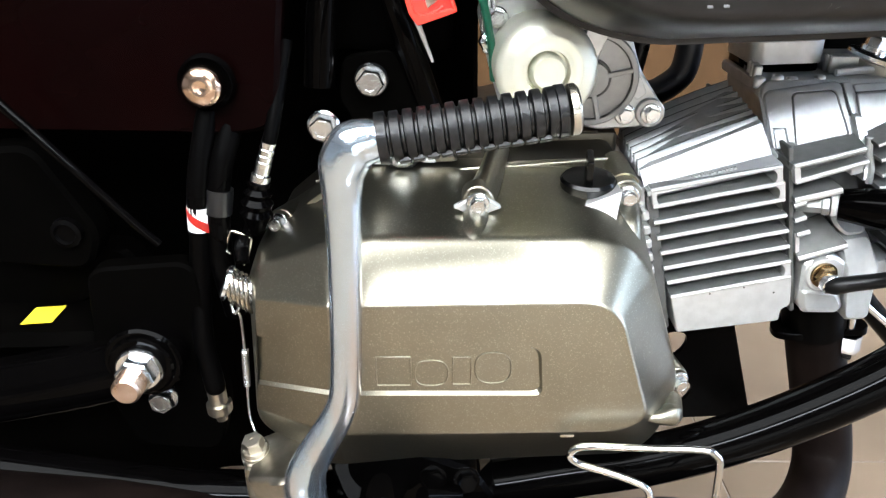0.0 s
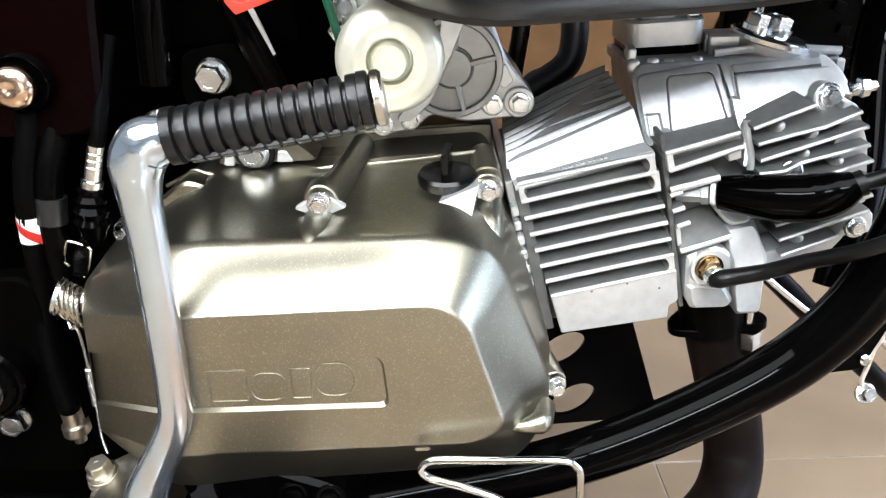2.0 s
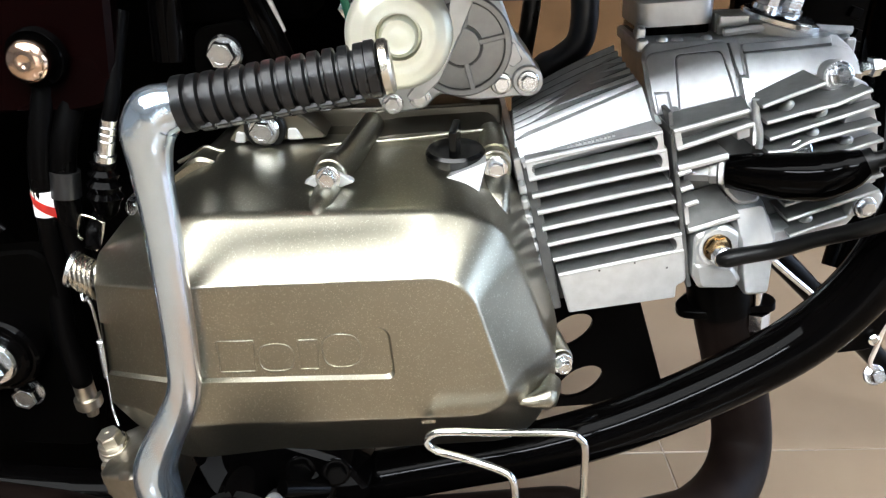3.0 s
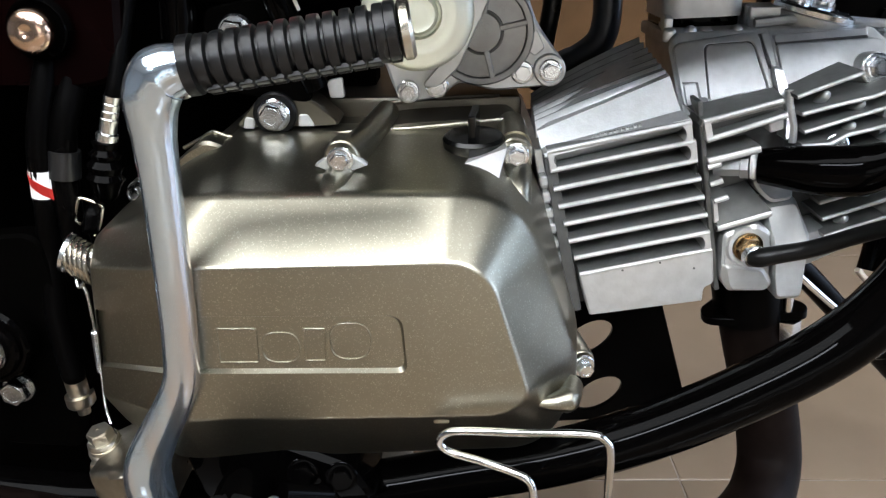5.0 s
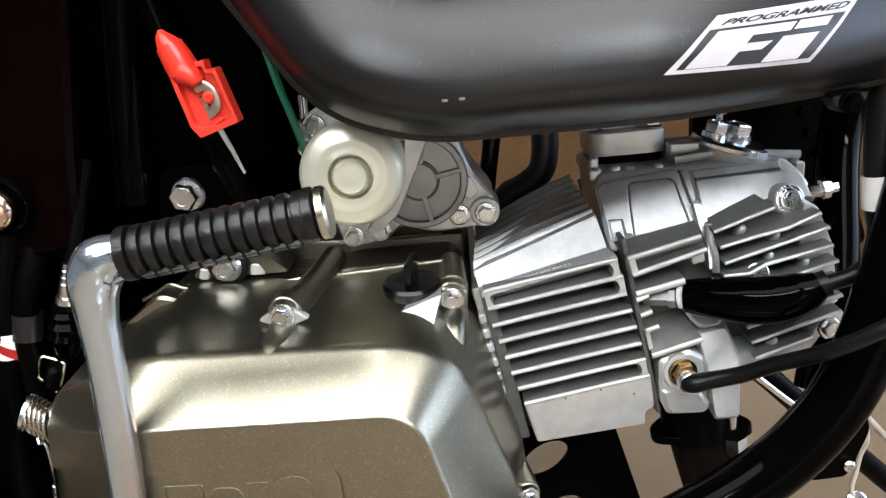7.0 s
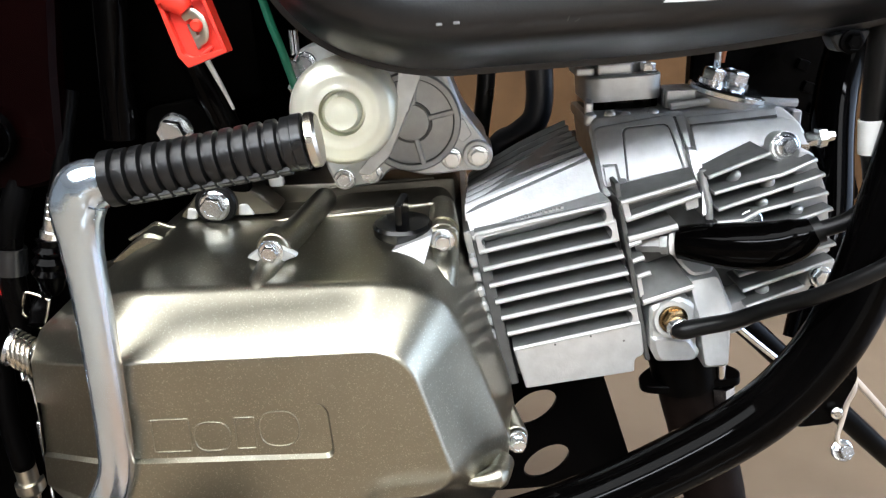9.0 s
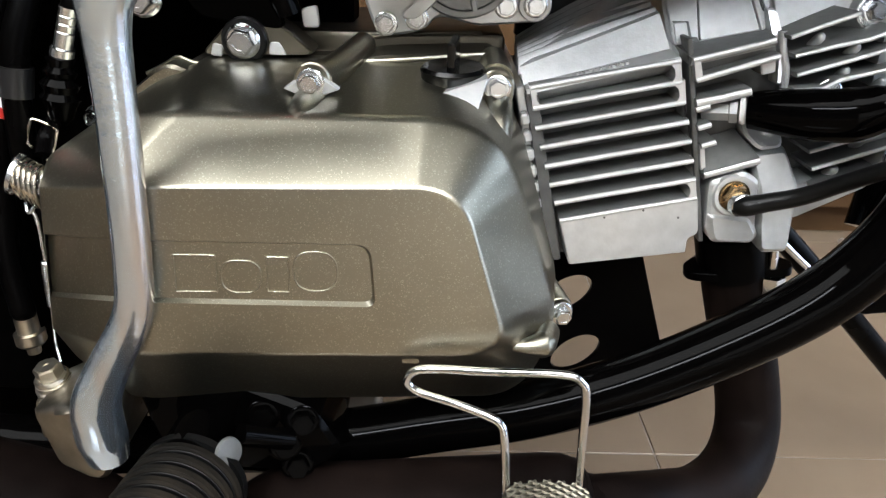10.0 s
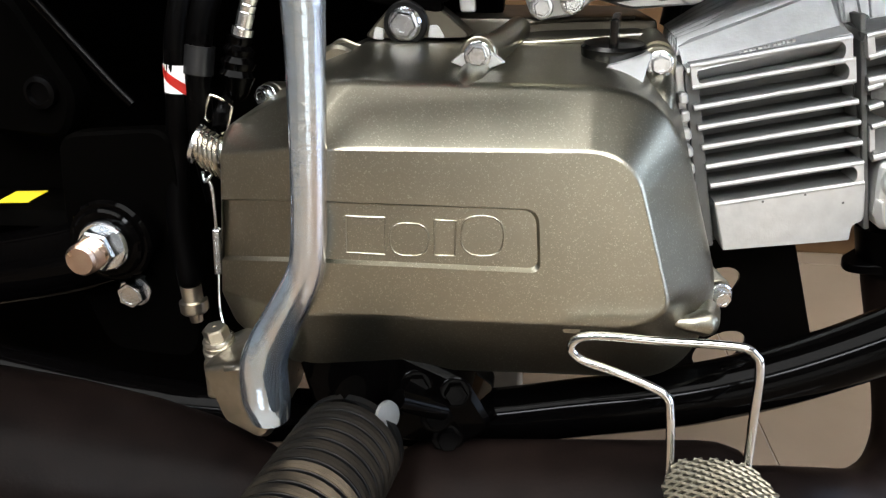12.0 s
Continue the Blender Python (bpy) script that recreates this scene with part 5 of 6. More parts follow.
part("bolt", lathe([(0, 0.0070), (0.0012, 0.0070), (0.0016, 0.0058), (0.0032, 0.0052), (0.0046, 0.0036), (0.0052, 0.0018), (0.0053, 0.0001)], 28), CHROME, muffler, "shiny domed shield bolt", at=towards((0.0490, 0.3145, 0.2380), (0, -0.79, 0.61)), angle=50)
specks = [lathe([(-0.0005, r), (0.0002, r * 0.8), (0.0003, 0.0001)], 9, s) for r, s in ((0.0016, 0.8), (0.0011, 1.3), (0.0009, 1), (0.0013, 0.7), (0.0008, 1))]
for b, (x, a) in zip(specks, ((0.082, 25), (0.088, 18), (0.072, 30), (0.093, 12), (0.068, 8))):
    m = towards((x, 0.345 - 0.0369 * math.cos(radians(a)), 0.2193 + 0.0369 * math.sin(radians(a))), (0, -math.cos(radians(a)), math.sin(radians(a))))
    bmesh.ops.transform(b, matrix=m, verts=b.verts)
tagged(part("dirt_specks", join(*specks), BLACK, muffler, "dark dirt specks"), kind="stuff")

# ---- foot peg ----
peg = part("foot_peg", ribbed(0.115, 0.0258, 13, 0.0088, 0.36), RUBBER, bike, "dusty ribbed rubber foot peg", at=towards((-0.0345, 0.3230, 0.2680), (-0.11, -1, 0.05)), angle=25)
step = (0.115 - 0.009) / 13
for i in range(13):
    a = 0.0045 + i * step
    part("rib", lathe([(a + step * 0.24, 0.0236), (a + step * 0.30, 0.0262), (a + step * 0.42, 0.0271), (a + step * 0.78, 0.0271), (a + step * 0.90, 0.0262), (a + step * 0.96, 0.0236)], 40), DUSTY if i > 5 else DUSTY_DARK, peg, "dusty rubber rib" if i > 5 else "dark rubber rib", at=towards((-0.0345, 0.3230, 0.2680), (-0.11, -1, 0.05)))
part("peg_bracket", slab(rounded([(-0.070, 0.300), (-0.020, 0.306), (0.020, 0.288), (0.034, 0.262), (0.016, 0.248), (-0.030, 0.250), (-0.062, 0.266)], 0.007, 4), 0.352, 0.40, 0.003), GLOSS, peg, "gloss black peg bracket")
part("peg_arm", tube([(-0.036, 0.318, 0.282), (-0.036, 0.345, 0.281), (-0.030, 0.37, 0.272)], 0.013, 16), GLOSS, peg)
for x, z in ((0.004, 0.268), (-0.006, 0.286), (0.014, 0.283), (0.010, 0.255)):
    part("bracket_bolt", mesh_of("bracket_bolt", hex_head(0.0060, 0.006), GLOSS), None, peg, at=towards((x, 0.351, z), (0.2, -1, 0.3)))
part("peg_pin", tube([(-0.012, 0.330, 0.290), (0.008, 0.345, 0.276)], 0.0055, 12, 2), GLOSS, peg)
part("pin_head", lathe([(0, 0.0075), (0.0016, 0.0070), (0.0022, 0.0050), (0.0024, 0.0004)], 24), CAST, peg, "dull grey pin head", at=towards((-0.0160, 0.3210, 0.2865), (0.80, -0.55, 0.28)))

# ---- brake pedal ----
brake = part("brake_pedal", tube([(0.1150, 0.306, 0.2752), (0.1145, 0.3085, 0.2872), (0.1132, 0.311, 0.3032), (0.1112, 0.3130, 0.3117), (0.1032, 0.3150, 0.3157), (0.0892, 0.3170, 0.3202), (0.0742, 0.3190, 0.3242), (0.0687, 0.3195, 0.3297), (0.0722, 0.3190, 0.3352), (0.0822, 0.3180, 0.3372), (0.1042, 0.3165, 0.3372), (0.1372, 0.3145, 0.3377), (0.1457, 0.3140, 0.3342), (0.1482, 0.3130, 0.3272), (0.1482, 0.3105, 0.3032), (0.1482, 0.3080, 0.2812), (0.1482, 0.306, 0.2732)], 0.0020, 14, 7),
             CHROME, bike, "chromed wire brake pedal with a mesh-patterned pad")


def pad_y(u, v):
    """The pad: u across, v outwards; it arches over its middle and falls outwards."""
    return Vector((0.1335 + 0.0228 * u, 0.308 - 0.060 * v, 0.2840 - 0.0050 * u * u - 0.010 * v * v + 0.004 * v))


def pad():
    bm = bmesh.new()
    n = 16
    g = [[bm.verts.new(pad_y((2 * i / n - 1) * (0.80 + 0.25 * min(1, j / 4)), j / n)) for i in range(n + 1)] for j in range(n + 1)]
    for j in range(n):
        for i in range(n):
            bm.faces.new((g[j][i], g[j][i + 1], g[j + 1][i + 1], g[j + 1][i]))
    bmesh.ops.solidify(bm, geom=list(bm.faces), thickness=0.004)
    return bm


part("pad", pad(), PAD, brake, "worn steel pad", angle=40)
ridges = []
for k in range(-18, 19):
    for s in (1, -1):
        pts = []
        for i in range(41):
            v = i / 40
            u = k * 0.29 + s * (v - 0.5) * 4.2
            w = 0.80 + 0.25 * min(1, v * 4)
            if abs(u) <= w:
                pts.append(pad_y(u, v) + Vector((0, 0, 0.0006)))
        if len(pts) > 1:
            ridges.append(tube(pts, 0.00085, 5, 1, False))
tagged(part("mesh_pattern", join(*ridges), KNURL, brake, "raised diamond mesh pattern"), kind="stuff")

# ---- side panel, inner black parts ----
side = part("side_panel", slab(rounded([(-0.50, 0.482), (-0.115, 0.4795), (-0.094, 0.484), (-0.088, 0.53), (-0.076, 0.62), (-0.06, 0.76), (-0.50, 0.76)], 0.01, 5), lambda x, z: 0.414 + 0.20 * max(0, z - 0.56) ** 1.2 + 0.05 * max(0.0, -0.2 - x), 0.425, 0.003), MAROON, bike, "glossy dark maroon side panel")
# The brown that the dome reflects is put into its tint.
part("panel_screw", lathe([(-0.004, 0.0112), (0.0, 0.0112), (0.0020, 0.0110), (0.0030, 0.0105), (0.0052, 0.0085), (0.0060, 0.0045), (0.0050, 0.0025), (0.0046, 0.0002)], 32), material("brown_tinted_screw", (0.62, 0.45, 0.34), 0.16, 1.0, 70, 0.1, 0.06, 0.1, 300), side, "domed panel screw, brown reflection put into its colour", at=towards((-0.1295, 0.4040, 0.5100), (0, -1, 0.05)), angle=50)
part("screw_grommet", lathe([(-0.004, 0.0160), (0.0, 0.0155), (0.0012, 0.0145), (-0.001, 0.0120)], 32), GLOSS, side, at=towards((-0.1295, 0.4100, 0.5100), (0, -1, 0)))
# Added sheet that stands for the unlit parts behind the engine.
part("dark_backing", slab(rounded([(-0.60, 0.06), (-0.215, 0.06), (-0.213, 0.132), (-0.152, 0.136), (-0.140, 0.240), (-0.02, 0.262), (0.025, 0.45), (0.020, 0.76), (-0.60, 0.76)], 0.02, 5), lambda x, z: 0.525 + 0.08 * max(0.0, x), 0.56, 0.004), INNER, bike, "black sheet added for the darkness behind the engine")
part("battery_box", box(-0.080, 0.006, 0.470, 0.53, 0.515, 0.76, 0.006), INNER, bike, "black box beside the frame")
part("seat_post_tube", tube([(-0.075, 0.452, 0.50), (-0.068, 0.45, 0.56), (-0.058, 0.448, 0.64), (-0.050, 0.446, 0.75)], 0.0105, 16), GLOSS, bike, "gloss black frame post")
part("stay_tube", tube([(-0.004, 0.463, 0.470), (-0.018, 0.456, 0.515), (-0.035, 0.452, 0.57), (-0.058, 0.45, 0.66)], 0.0085, 16), GLOSS, bike, "gloss black diagonal stay")
part("mount_plate", slab(rounded([(-0.060, 0.515), (-0.030, 0.520), (-0.012, 0.490), (-0.004, 0.462), (-0.050, 0.468), (-0.064, 0.49)], 0.006, 4), 0.4555, 0.462, 0.001), INNER, bike, "black engine mounting plate")
part("mount_bolt", mesh_of("mount_bolt", hex_head(0.0082, 0.0125, 1.28), ZINC), None, bike, "zinc-plated engine mounting bolt", at=towards((-0.0430, 0.4545, 0.5020), (0, -1, 0.02), 8))
part("mount_bolt", mesh_of("mount_bolt", hex_head(0.0075, 0.010, 1.3), ZINC), None, bike, "zinc-plated engine mounting bolt", at=towards((-0.0700, 0.432, 0.480), (0, -1, 0.02), 18))
part("ground_tab", slab(rounded([(0.024, 0.515), (0.031, 0.512), (0.030, 0.535), (0.022, 0.54)], 0.002, 3), 0.470, 0.474, 0.0008), ZINC, bike, "shiny steel terminal tab")
part("terminal_nut", lathe([(0, 0.0055), (0.005, 0.0055), (0.006, 0.0035), (0.010, 0.0033), (0.010, 0.0003)], 6), ZINC, bike, "steel terminal nut", at=towards((0.0265, 0.470, 0.5220), (0.2, -1, 0.1)))
part("green_wire", tube([(0.0310, 0.462, 0.500), (0.0290, 0.456, 0.5200), (0.0245, 0.452, 0.5420), (0.0180, 0.451, 0.5650), (0.0100, 0.452, 0.60)], 0.0024, 10), GREEN, bike, "green insulated wire")
for k, (x, z) in enumerate(((0.0300, 0.548), (0.0270, 0.548))):
    part("clamp_strip", box(x - 0.001, x + 0.001, 0.462, 0.466, z - 0.007, z + 0.007, 0.0006, 1), ZINC, bike, at=Matrix())

# red battery terminal cover
R_OUT = rounded([(-0.0255, 0.5740), (-0.0150, 0.5790), (-0.0070, 0.5805), (-0.0060, 0.5755), (-0.0015, 0.5765), (0.0075, 0.5490), (-0.0130, 0.5420), (-0.0175, 0.5475)], 0.0008, 3)
R_IN = rounded([(-0.0225, 0.5730), (-0.0150, 0.5765), (-0.0080, 0.5772), (-0.0070, 0.5735), (-0.0030, 0.5735), (0.0050, 0.5505), (-0.0110, 0.5470), (-0.0150, 0.5490)], 0.0008, 3)
flat_y = lambda x, z: 0.4040 + 0.1 * (z - 0.56)
red = part("terminal_cover", ring_plate(R_OUT, R_IN, flat_y, 0.010, 0.0005), RED, bike, "bright red plastic battery terminal cover")
part("cover_floor", slab(inset(R_OUT, 0.0010), lambda x, z: flat_y(x, z) + 0.0045, 0.4150, 0.0004), RED, red)
part("cover_neck", tube([(-0.0180, 0.409, 0.575), (-0.0208, 0.409, 0.5815), (-0.0240, 0.409, 0.5885)], [0.0082, 0.0078, 0.0068], 18, 4), RED, red)
part("cover_tip", tube([(-0.0235, 0.409, 0.5875), (-0.0262, 0.409, 0.5925), (-0.0272, 0.409, 0.5960)], [0.0066, 0.0040, 0.0012], 14, 4), RED, red)
part("cover_hood", tube([(-0.0185, 0.4070, 0.5755), (-0.0140, 0.4060, 0.5725), (-0.0110, 0.4060, 0.5690)], [0.0068, 0.0056, 0.0040], 14, 4), RED, red)
part("contact_strip", tube([(-0.0135, 0.4062, 0.5665), (-0.0090, 0.4052, 0.5680), (-0.0045, 0.4052, 0.5640), (-0.0040, 0.4055, 0.5570), (-0.0075, 0.4060, 0.5540)], 0.0026, 8, 5, flat=0.4), YELLOW_ZINC, red, "bent metal contact")
part("contact_tongue", slab(rounded([(-0.0120, 0.5630), (-0.0080, 0.5600), (-0.0060, 0.5520), (-0.0080, 0.5500)], 0.0006, 3), 0.4060, 0.409, 0.0004), YELLOW_ZINC, red)
part("contact_button", lathe([(0, 0.0032), (0.0020, 0.0030), (0.0030, 0.0020), (0.0030, 0.0002)], 16), RED, red, at=towards((-0.0065, 0.4050, 0.5620), (0, -1, 0)))
part("cover_bar", tube([(-0.0055, 0.4045, 0.5480), (0.0000, 0.4045, 0.5515)], 0.0011, 8, 2), RED, red)

# Strip added for the highlight along the black stay.
part("stay_highlight", tube([(-0.0165, 0.445, 0.5415), (-0.0120, 0.446, 0.5300), (-0.0060, 0.447, 0.5140)], [0.0017, 0.0015, 0.0009], 8, 3, flat=0.6), SILVER, bike, "bright strip in place of the stay's highlight")

# ---- hoses, cables, spring switch at the rear of the engine ----
hose = part("brake_hose", tube([(-0.1300, 0.430, 0.520), (-0.1390, 0.416, 0.480), (-0.1450, 0.410, 0.4500), (-0.1485, 0.410, 0.4150), (-0.1530, 0.410, 0.3850), (-0.1540, 0.404, 0.3500), (-0.1502, 0.400, 0.3200), (-0.1500, 0.400, 0.3160)], 0.0066, 16), BLACK, bike, "black rubber hose with a striped tag")
part("hose_tag", tube([(-0.1462, 0.410, 0.4385), (-0.1475, 0.410, 0.4235)], 0.0070, 20, 3), WHITE, hose, "white tag with a red slanting stripe")
stripe = bmesh.new()
prev = None
for i in range(9):
    a = radians(-150 + 15 * i)
    z = 0.4360 - 0.0110 * i / 8
    xc = -0.1463 - 0.0010 * i / 8
    row = [stripe.verts.new((xc + 0.00745 * math.cos(a), 0.410 + 0.00745 * math.sin(a), z + dz)) for dz in (0.0030, -0.0030)]
    if prev:
        stripe.faces.new((prev[0], row[0], row[1], prev[1]))
    prev = row
bmesh.ops.solidify(stripe, geom=list(stripe.faces), thickness=0.0002)
part("tag_stripe", stripe, LABEL_RED, hose)
part("hose_ferrule", lathe([(0, 0.0060), (0.0130, 0.0060), (0.0135, 0.0082), (0.0195, 0.0082), (0.021, 0.0070), (0.022, 0.0040), (0.027, 0.0036)], 24), YELLOW_ZINC, hose, "crimped steel hose ferrule", at=towards((-0.1500, 0.400, 0.3170), (0.05, 0, -1)))
part("wire_loom", tube([(-0.112, 0.44, 0.53), (-0.1230, 0.420, 0.480), (-0.1290, 0.414, 0.4600), (-0.1330, 0.412, 0.4350), (-0.1350, 0.413, 0.4000), (-0.1330, 0.42, 0.36)], 0.0072, 14), BLACK, bike, "black sleeved wire loom")
part("loom_collar", tube([(-0.1308, 0.413, 0.4480), (-0.1332, 0.412, 0.4330)], 0.0084, 16, 2), PLASTIC, bike, "black plastic loom collar")
cable = part("clutch_cable", tube([(-0.088, 0.43, 0.53), (-0.0960, 0.414, 0.4860), (-0.1005, 0.411, 0.4720)], 0.0042, 12), BLACK, bike, "black control cable with a rubber boot")
part("cable_adjuster", lathe([(0, 0.0046), (0.004, 0.0042), (0.0045, 0.0046), (0.008, 0.0042), (0.0085, 0.0046), (0.012, 0.0042), (0.0125, 0.0046), (0.020, 0.0044), (0.0205, 0.0058), (0.025, 0.0058), (0.0252, 0.003)], 16), ZINC, cable, "threaded zinc cable adjuster", at=towards((-0.0985, 0.411, 0.4770), (-0.30, 0, -0.95)))
part("rubber_boot", lathe([(0, 0.004), (0.002, 0.0072), (0.006, 0.0060), (0.0085, 0.0086), (0.012, 0.0070), (0.015, 0.0096), (0.019, 0.0080), (0.022, 0.0100), (0.026, 0.0080), (0.032, 0.0062), (0.036, 0.003)], 20), GLOSS, cable, "crinkled black rubber boot", at=towards((-0.1065, 0.411, 0.4550), (-0.16, 0, -0.98)))
arm = part("clutch_arm", tube([(-0.118, 0.414, 0.424), (-0.124, 0.410, 0.4130), (-0.122, 0.400, 0.4060)], 0.0042, 12, flat=0.6), BLACK, bike, "clutch release arm with its return spring")
clip = [(-0.1300, 0.406, 0.4085), (-0.1330, 0.408, 0.4110), (-0.1300, 0.409, 0.4210), (-0.1270, 0.410, 0.4215), (-0.1190, 0.411, 0.4170), (-0.1185, 0.410, 0.4140), (-0.1210, 0.408, 0.4055), (-0.1230, 0.404, 0.4020)]
part("wire_clip", tube(clip, 0.00085, 8, 4), YELLOW_ZINC, arm, "bent wire clip")

coil = []
for i in range(5 * 14 + 1):
    a = 2 * math.pi * i / 14
    coil.append((-0.1255 + 0.0135 * i / 70, 0.383 - 0.0004 * i / 70 * 10 + 0.0094 * math.cos(a), 0.4005 - 0.0055 * i / 70 + 0.0100 * math.sin(a)))
part("return_spring", tube(coil, 0.00125, 8, 1, False), YELLOW_ZINC, arm, "coiled steel return spring")
part("spring_shaft", lathe([(-0.03, 0.0088), (-0.011, 0.0088), (-0.0105, 0.0076), (0.006, 0.0076), (0.0075, 0.0105), (0.0095, 0.0105), (0.0105, 0.008), (0.0105, 0.0004)], 26), ZINC, arm, "steel release shaft", at=towards((-0.1190, 0.383, 0.3985), (-0.92, -0.05, 0.36)))
part("spring_hook", tube([(-0.1150, 0.375, 0.3915), (-0.1110, 0.376, 0.3850), (-0.1080, 0.379, 0.3810), (-0.1060, 0.384, 0.3840)], 0.0012, 8), ZINC, arm)
spring = part("switch_spring", tube([(-0.1240, 0.384, 0.3825), (-0.1225, 0.384, 0.3760), (-0.1228, 0.384, 0.3550)], 0.0009, 8), ZINC, bike, "long thin brake switch spring")
turns = []
for i in range(22 * 8 + 1):
    a = 2 * math.pi * i / 8
    turns.append((-0.1228 - 0.0014 * i / 176 + 0.0019 * math.cos(a), 0.384 + 0.0019 * math.sin(a), 0.3550 - 0.0260 * i / 176))
part("spring_coil", tube(turns, 0.0006, 5, 1, False), ZINC, spring)
part("spring_tail", tube([(-0.1242, 0.384, 0.3290), (-0.1240, 0.380, 0.3100), (-0.1205, 0.375, 0.3000)], 0.0008, 8), ZINC, spring)
part("spring_hook", tube([(-0.1275, 0.386, 0.3860), (-0.1255, 0.383, 0.3815), (-0.1225, 0.384, 0.3845), (-0.1215, 0.386, 0.3870)], 0.0010, 8), ZINC, spring)
for ob in (arm, spring, hose):
    ob.location.x += 0.0030
part("pivot_cup", lathe([(-0.01, 0.012), (0.0, 0.012), (0.0015, 0.0105), (-0.003, 0.009)], 26), BLACK, bike, "small black rubber cup", at=towards((-0.0930, 0.376, 0.3110), (0, -0.5, 0.86)))

# ---- swing arm and pivot ----
swing = part("swing_arm", tube([(-0.50, 0.40, 0.290), (-0.34, 0.402, 0.305), (-0.24, 0.404, 0.321), (-0.175, 0.406, 0.338)], 0.0220, 22), GLOSS, bike, "gloss black swing arm")
part("frame_plate", slab(rounded([(-0.215, 0.400), (-0.150, 0.405), (-0.140, 0.300), (-0.150, 0.262), (-0.205, 0.266), (-0.222, 0.32)], 0.012, 5), 0.402, 0.415, 0.002), INNER, bike, "black frame plate at the pivot")
part("chain_cover", slab(rounded([(-0.50, 0.400), (-0.30, 0.402), (-0.205, 0.395), (-0.195, 0.375), (-0.30, 0.330), (-0.50, 0.320)], 0.008, 4), 0.4400, 0.46, 0.004), INNER, bike, "black guard over the swing arm")
part("guard_lip", loft([[(x, y, z + 0.02 * (x + 0.25)) for y, z in ((0.404, 0.3440), (0.408, 0.3525), (0.440, 0.3560), (0.452, 0.3540), (0.452, 0.3440))] for x in (-0.50, -0.36, -0.22)]), INNER, bike, "black guard lip over the swing arm")
part("warning_sticker", loft([[(-0.2710, 0.4150, 0.3535), (-0.2515, 0.4170, 0.3541), (-0.2495, 0.4345, 0.3560), (-0.2690, 0.4325, 0.3554)], [(-0.2710, 0.4150, 0.3541), (-0.2515, 0.4170, 0.3547), (-0.2495, 0.4345, 0.3566), (-0.2690, 0.4325, 0.3560)]]), YELLOW, bike, "small yellow warning sticker on the guard")
pivot = part("pivot_nut", mesh_of("pivot_nut", hex_head(0.0118, 0.0120, 1.22, 0.2), ZINC), None, bike, "large zinc-plated swing arm pivot nut", at=towards((-0.1835, 0.3805, 0.3440), (0, -1, 0), 12))
part("pivot_end", lathe([(0, 0.0088)] + [(0.0012 * i + d, r) for i in range(8) for d, r in ((0.0002, 0.0088), (0.0008, 0.0081))] + [(0.0108, 0.0086), (0.0125, 0.0072), (0.0125, 0.0004)], 28), CLAMP, pivot, "copper-tinted threaded bolt end", at=towards((-0.1835, 0.3680, 0.3440), (0, -1, 0)))
part("pivot_washer", lathe([(-0.004, 0.0205), (0.0, 0.0200), (0.0012, 0.0185), (0.0012, 0.010)], 34), GLOSS, pivot, "black pivot washer", at=towards((-0.1835, 0.3825, 0.3440), (0, -1, 0)))
part("pivot_boss", lathe([(-0.02, 0.0240), (0.0, 0.0240), (0.002, 0.0225), (0.002, 0.012)], 34), GLOSS, pivot, at=towards((-0.1835, 0.3865, 0.3440), (0, -1, 0)))
part("frame_bolt", mesh_of("frame_bolt", hex_head(0.0082, 0.0100, 1.22, 0.6), ZINC), None, bike, "zinc-plated hex frame bolt", at=towards((-0.1815, 0.4025, 0.3075), (0, -1, 0), 22))
part("brake_rod", tube([(-0.250, 0.400, 0.515), (-0.212, 0.400, 0.471), (-0.178, 0.400, 0.431), (-0.166, 0.400, 0.418)], 0.0028, 12), GLOSS, bike, "gloss black brake line")
part("rear_bracket", slab(rounded([(-0.29, 0.47), (-0.235, 0.475), (-0.205, 0.42), (-0.215, 0.395), (-0.28, 0.40)], 0.01, 5), 0.41, 0.43, 0.003), INNER, bike, "black rear bracket")
part("bracket_bolt", lathe([(0, 0.0095), (0.004, 0.0090), (0.005, 0.0065), (0.003, 0.0055), (0.003, 0.0003)], 24), BLACK, bike, "black bracket bolt", at=towards((-0.2230, 0.4095, 0.4220), (0, -1, 0)))

# ---- far side, seen through the gaps ----
part("breather_hose", tube([(0.1790, 0.560, 0.560), (0.1790, 0.560, 0.520), (0.1795, 0.560, 0.496), (0.1755, 0.560, 0.4800), (0.1620, 0.560, 0.4690), (0.1530, 0.560, 0.4650), (0.1475, 0.560, 0.4540), (0.146, 0.560, 0.430)], 0.0098, 18), HOSE, bike, "bent slate-coloured rubber breather hose")
part("hose_clip", tube([(0.143, 0.548, 0.545), (0.141, 0.545, 0.51), (0.137, 0.548, 0.480), (0.134, 0.555, 0.45)], 0.0062, 12), RUBBER, bike, "black cable beside the starter")
part("side_stand", tube([(0.33, 0.62, 0.315), (0.375, 0.62, 0.275), (0.43, 0.63, 0.22), (0.52, 0.66, 0.13), (0.60, 0.70, 0.05)], 0.0105, 14), BLACK, bike, "dark steel stand leg on the far side")
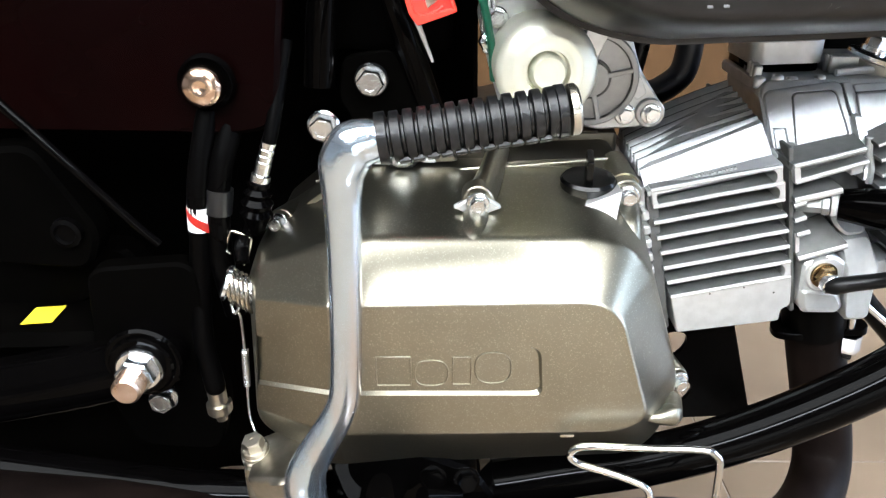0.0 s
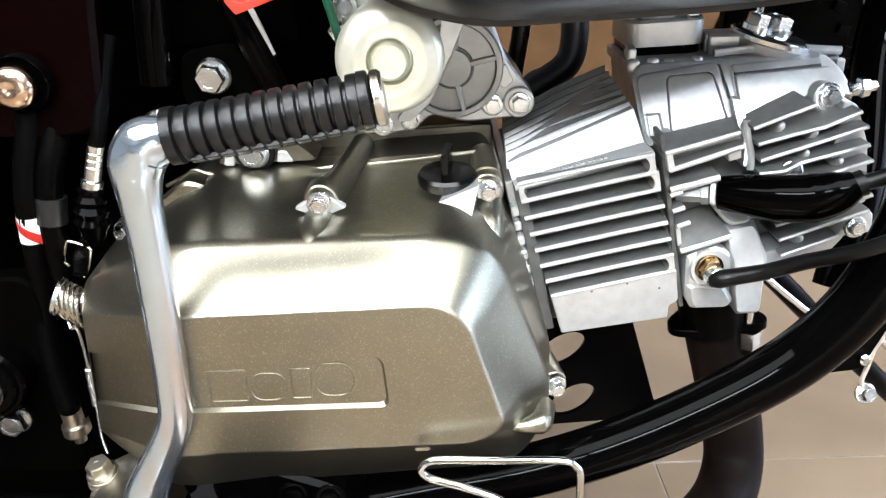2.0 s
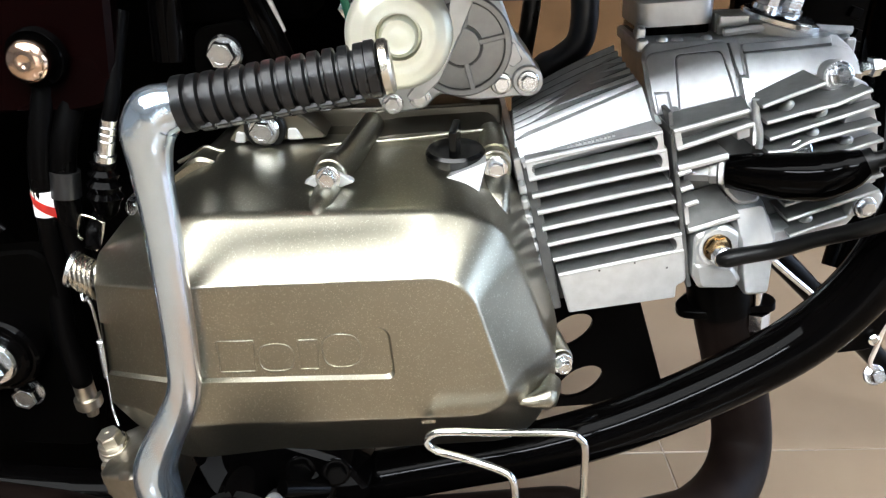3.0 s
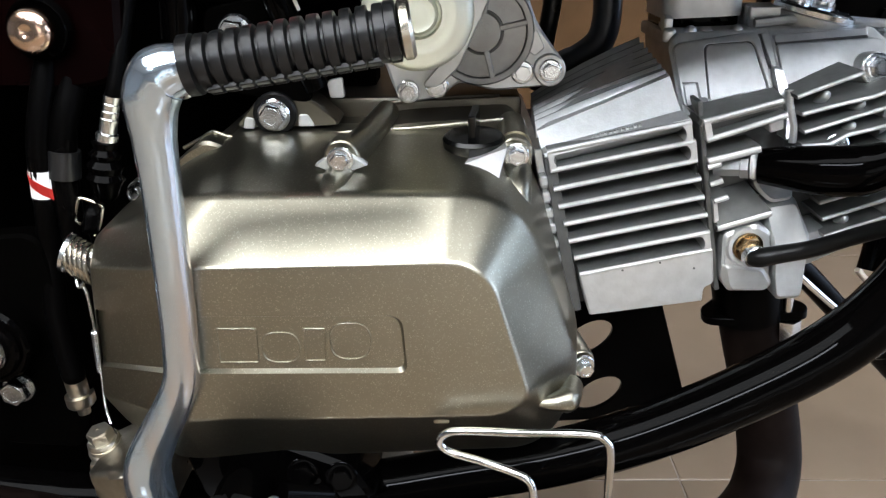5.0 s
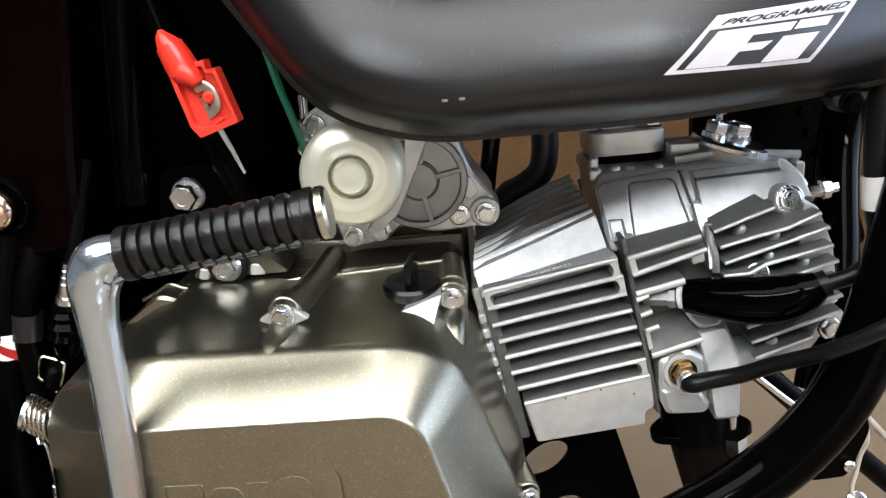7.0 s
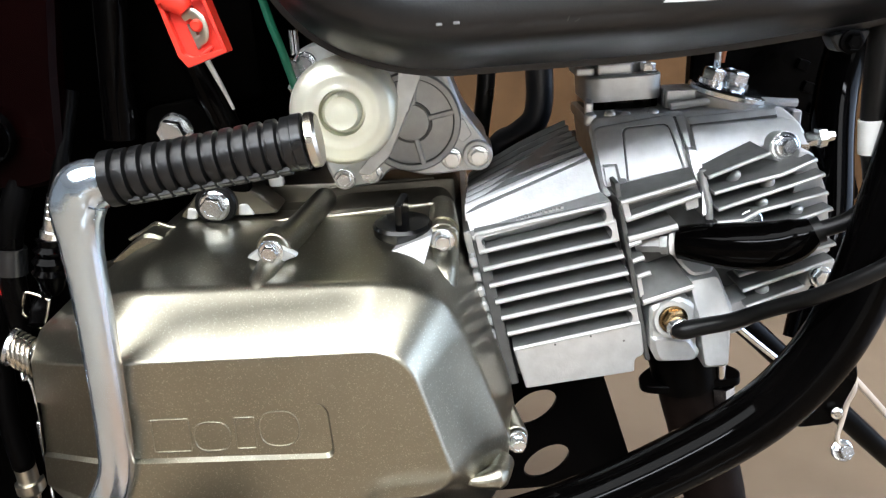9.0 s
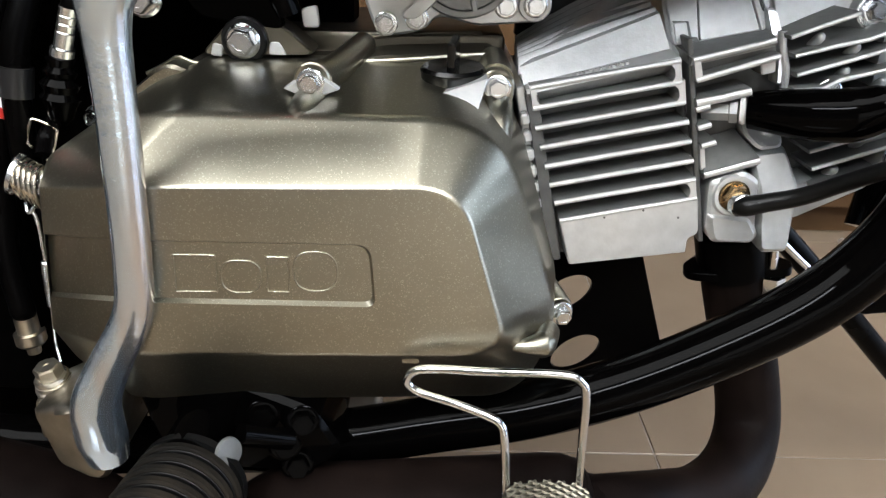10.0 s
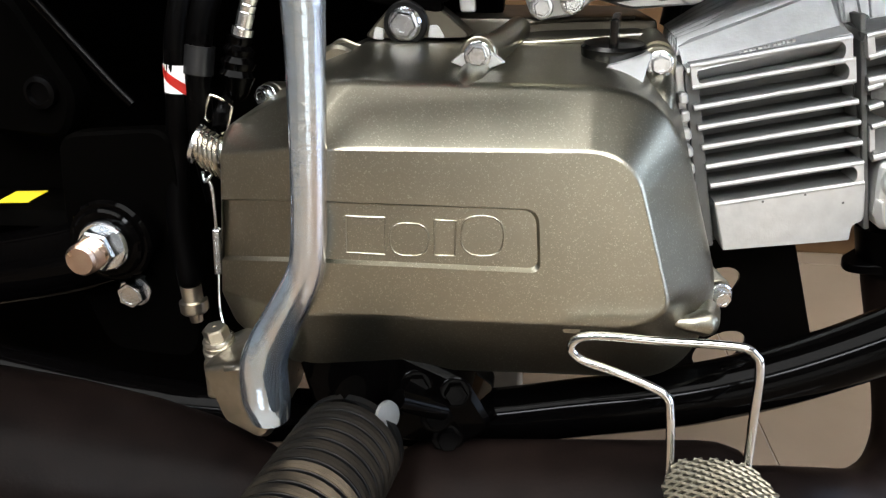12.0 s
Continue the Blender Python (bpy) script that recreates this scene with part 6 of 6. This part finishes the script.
part("gear_rod", tube([(0.345, 0.60, 0.297), (0.385, 0.60, 0.262), (0.43, 0.60, 0.225)], 0.0028, 12), CHROME, bike, "thin chromed gear change rod")
# Plain panel, bright strip and blocks for the dark shape beyond the head.
part("black_panel", slab(rounded([(0.295, 0.600), (0.420, 0.600), (0.400, 0.500), (0.436, 0.400), (0.366, 0.400), (0.335, 0.460), (0.295, 0.485)], 0.01, 4), 0.592, 0.604, 0.002), BLACK, bike, "black panel behind the cylinder head")
part("panel_streak", tube([(0.3925, 0.588, 0.515), (0.4010, 0.588, 0.490), (0.4150, 0.588, 0.452)], 0.0016, 8), SILVER, bike, "bright strip along the black panel")
for i in range(6):
    part("panel_block", box(-0.0045, 0.0045, -0.003, 0.004, -0.004, 0.004, 0.0015, 2), BLACK, bike, at=Matrix.Translation((0.3760 + 0.0062 * i, 0.590, 0.508 - 0.0165 * i)) @ pose(0, 0, 0, 0, 20, 0))
part("stay_strip", tube([(0.430, 0.640, 0.270), (0.470, 0.640, 0.226), (0.520, 0.640, 0.170), (0.580, 0.640, 0.100)], 0.0030, 10), CREAM, bike, "cream sleeved cable along the stand")

# ---- floor tiles ----
tile_mesh = mesh_of("tile", box(-0.2988, 0.2988, -0.2988, 0.2988, -0.006, 0.0, 0.0005, 1), TILE)
far_tiles = []
for i in range(-12, 12):
    for j in range(-14, 12):
        x, y = 0.315 + 0.3 + 0.6 * i, 0.685 + 0.3 + 0.6 * j
        if not (X0 + 0.3 < x < X1 - 0.28 and Y0 + 0.28 < y < Y1 - 0.28):
            continue
        if abs(x - 0.5) < 3.2 and -1.2 < y < 4.2:
            part("tile", tile_mesh, None, floor, at=pose(x, y, 0.0))
        else:
            far_tiles.append((x, y))
corner = [(-0.2988, -0.2988), (0.2988, -0.2988), (0.2988, 0.2988), (-0.2988, 0.2988)]
far = bpy.data.meshes.new("far_tiling")
far.from_pydata([(x + a, y + b, 0.0) for x, y in far_tiles for a, b in corner], [], [(4 * k, 4 * k + 1, 4 * k + 2, 4 * k + 3) for k in range(len(far_tiles))])
far.materials.append(TILE)
tagged(part("far_tiling", far, None, floor, "cream tiles further off"), kind="stuff")
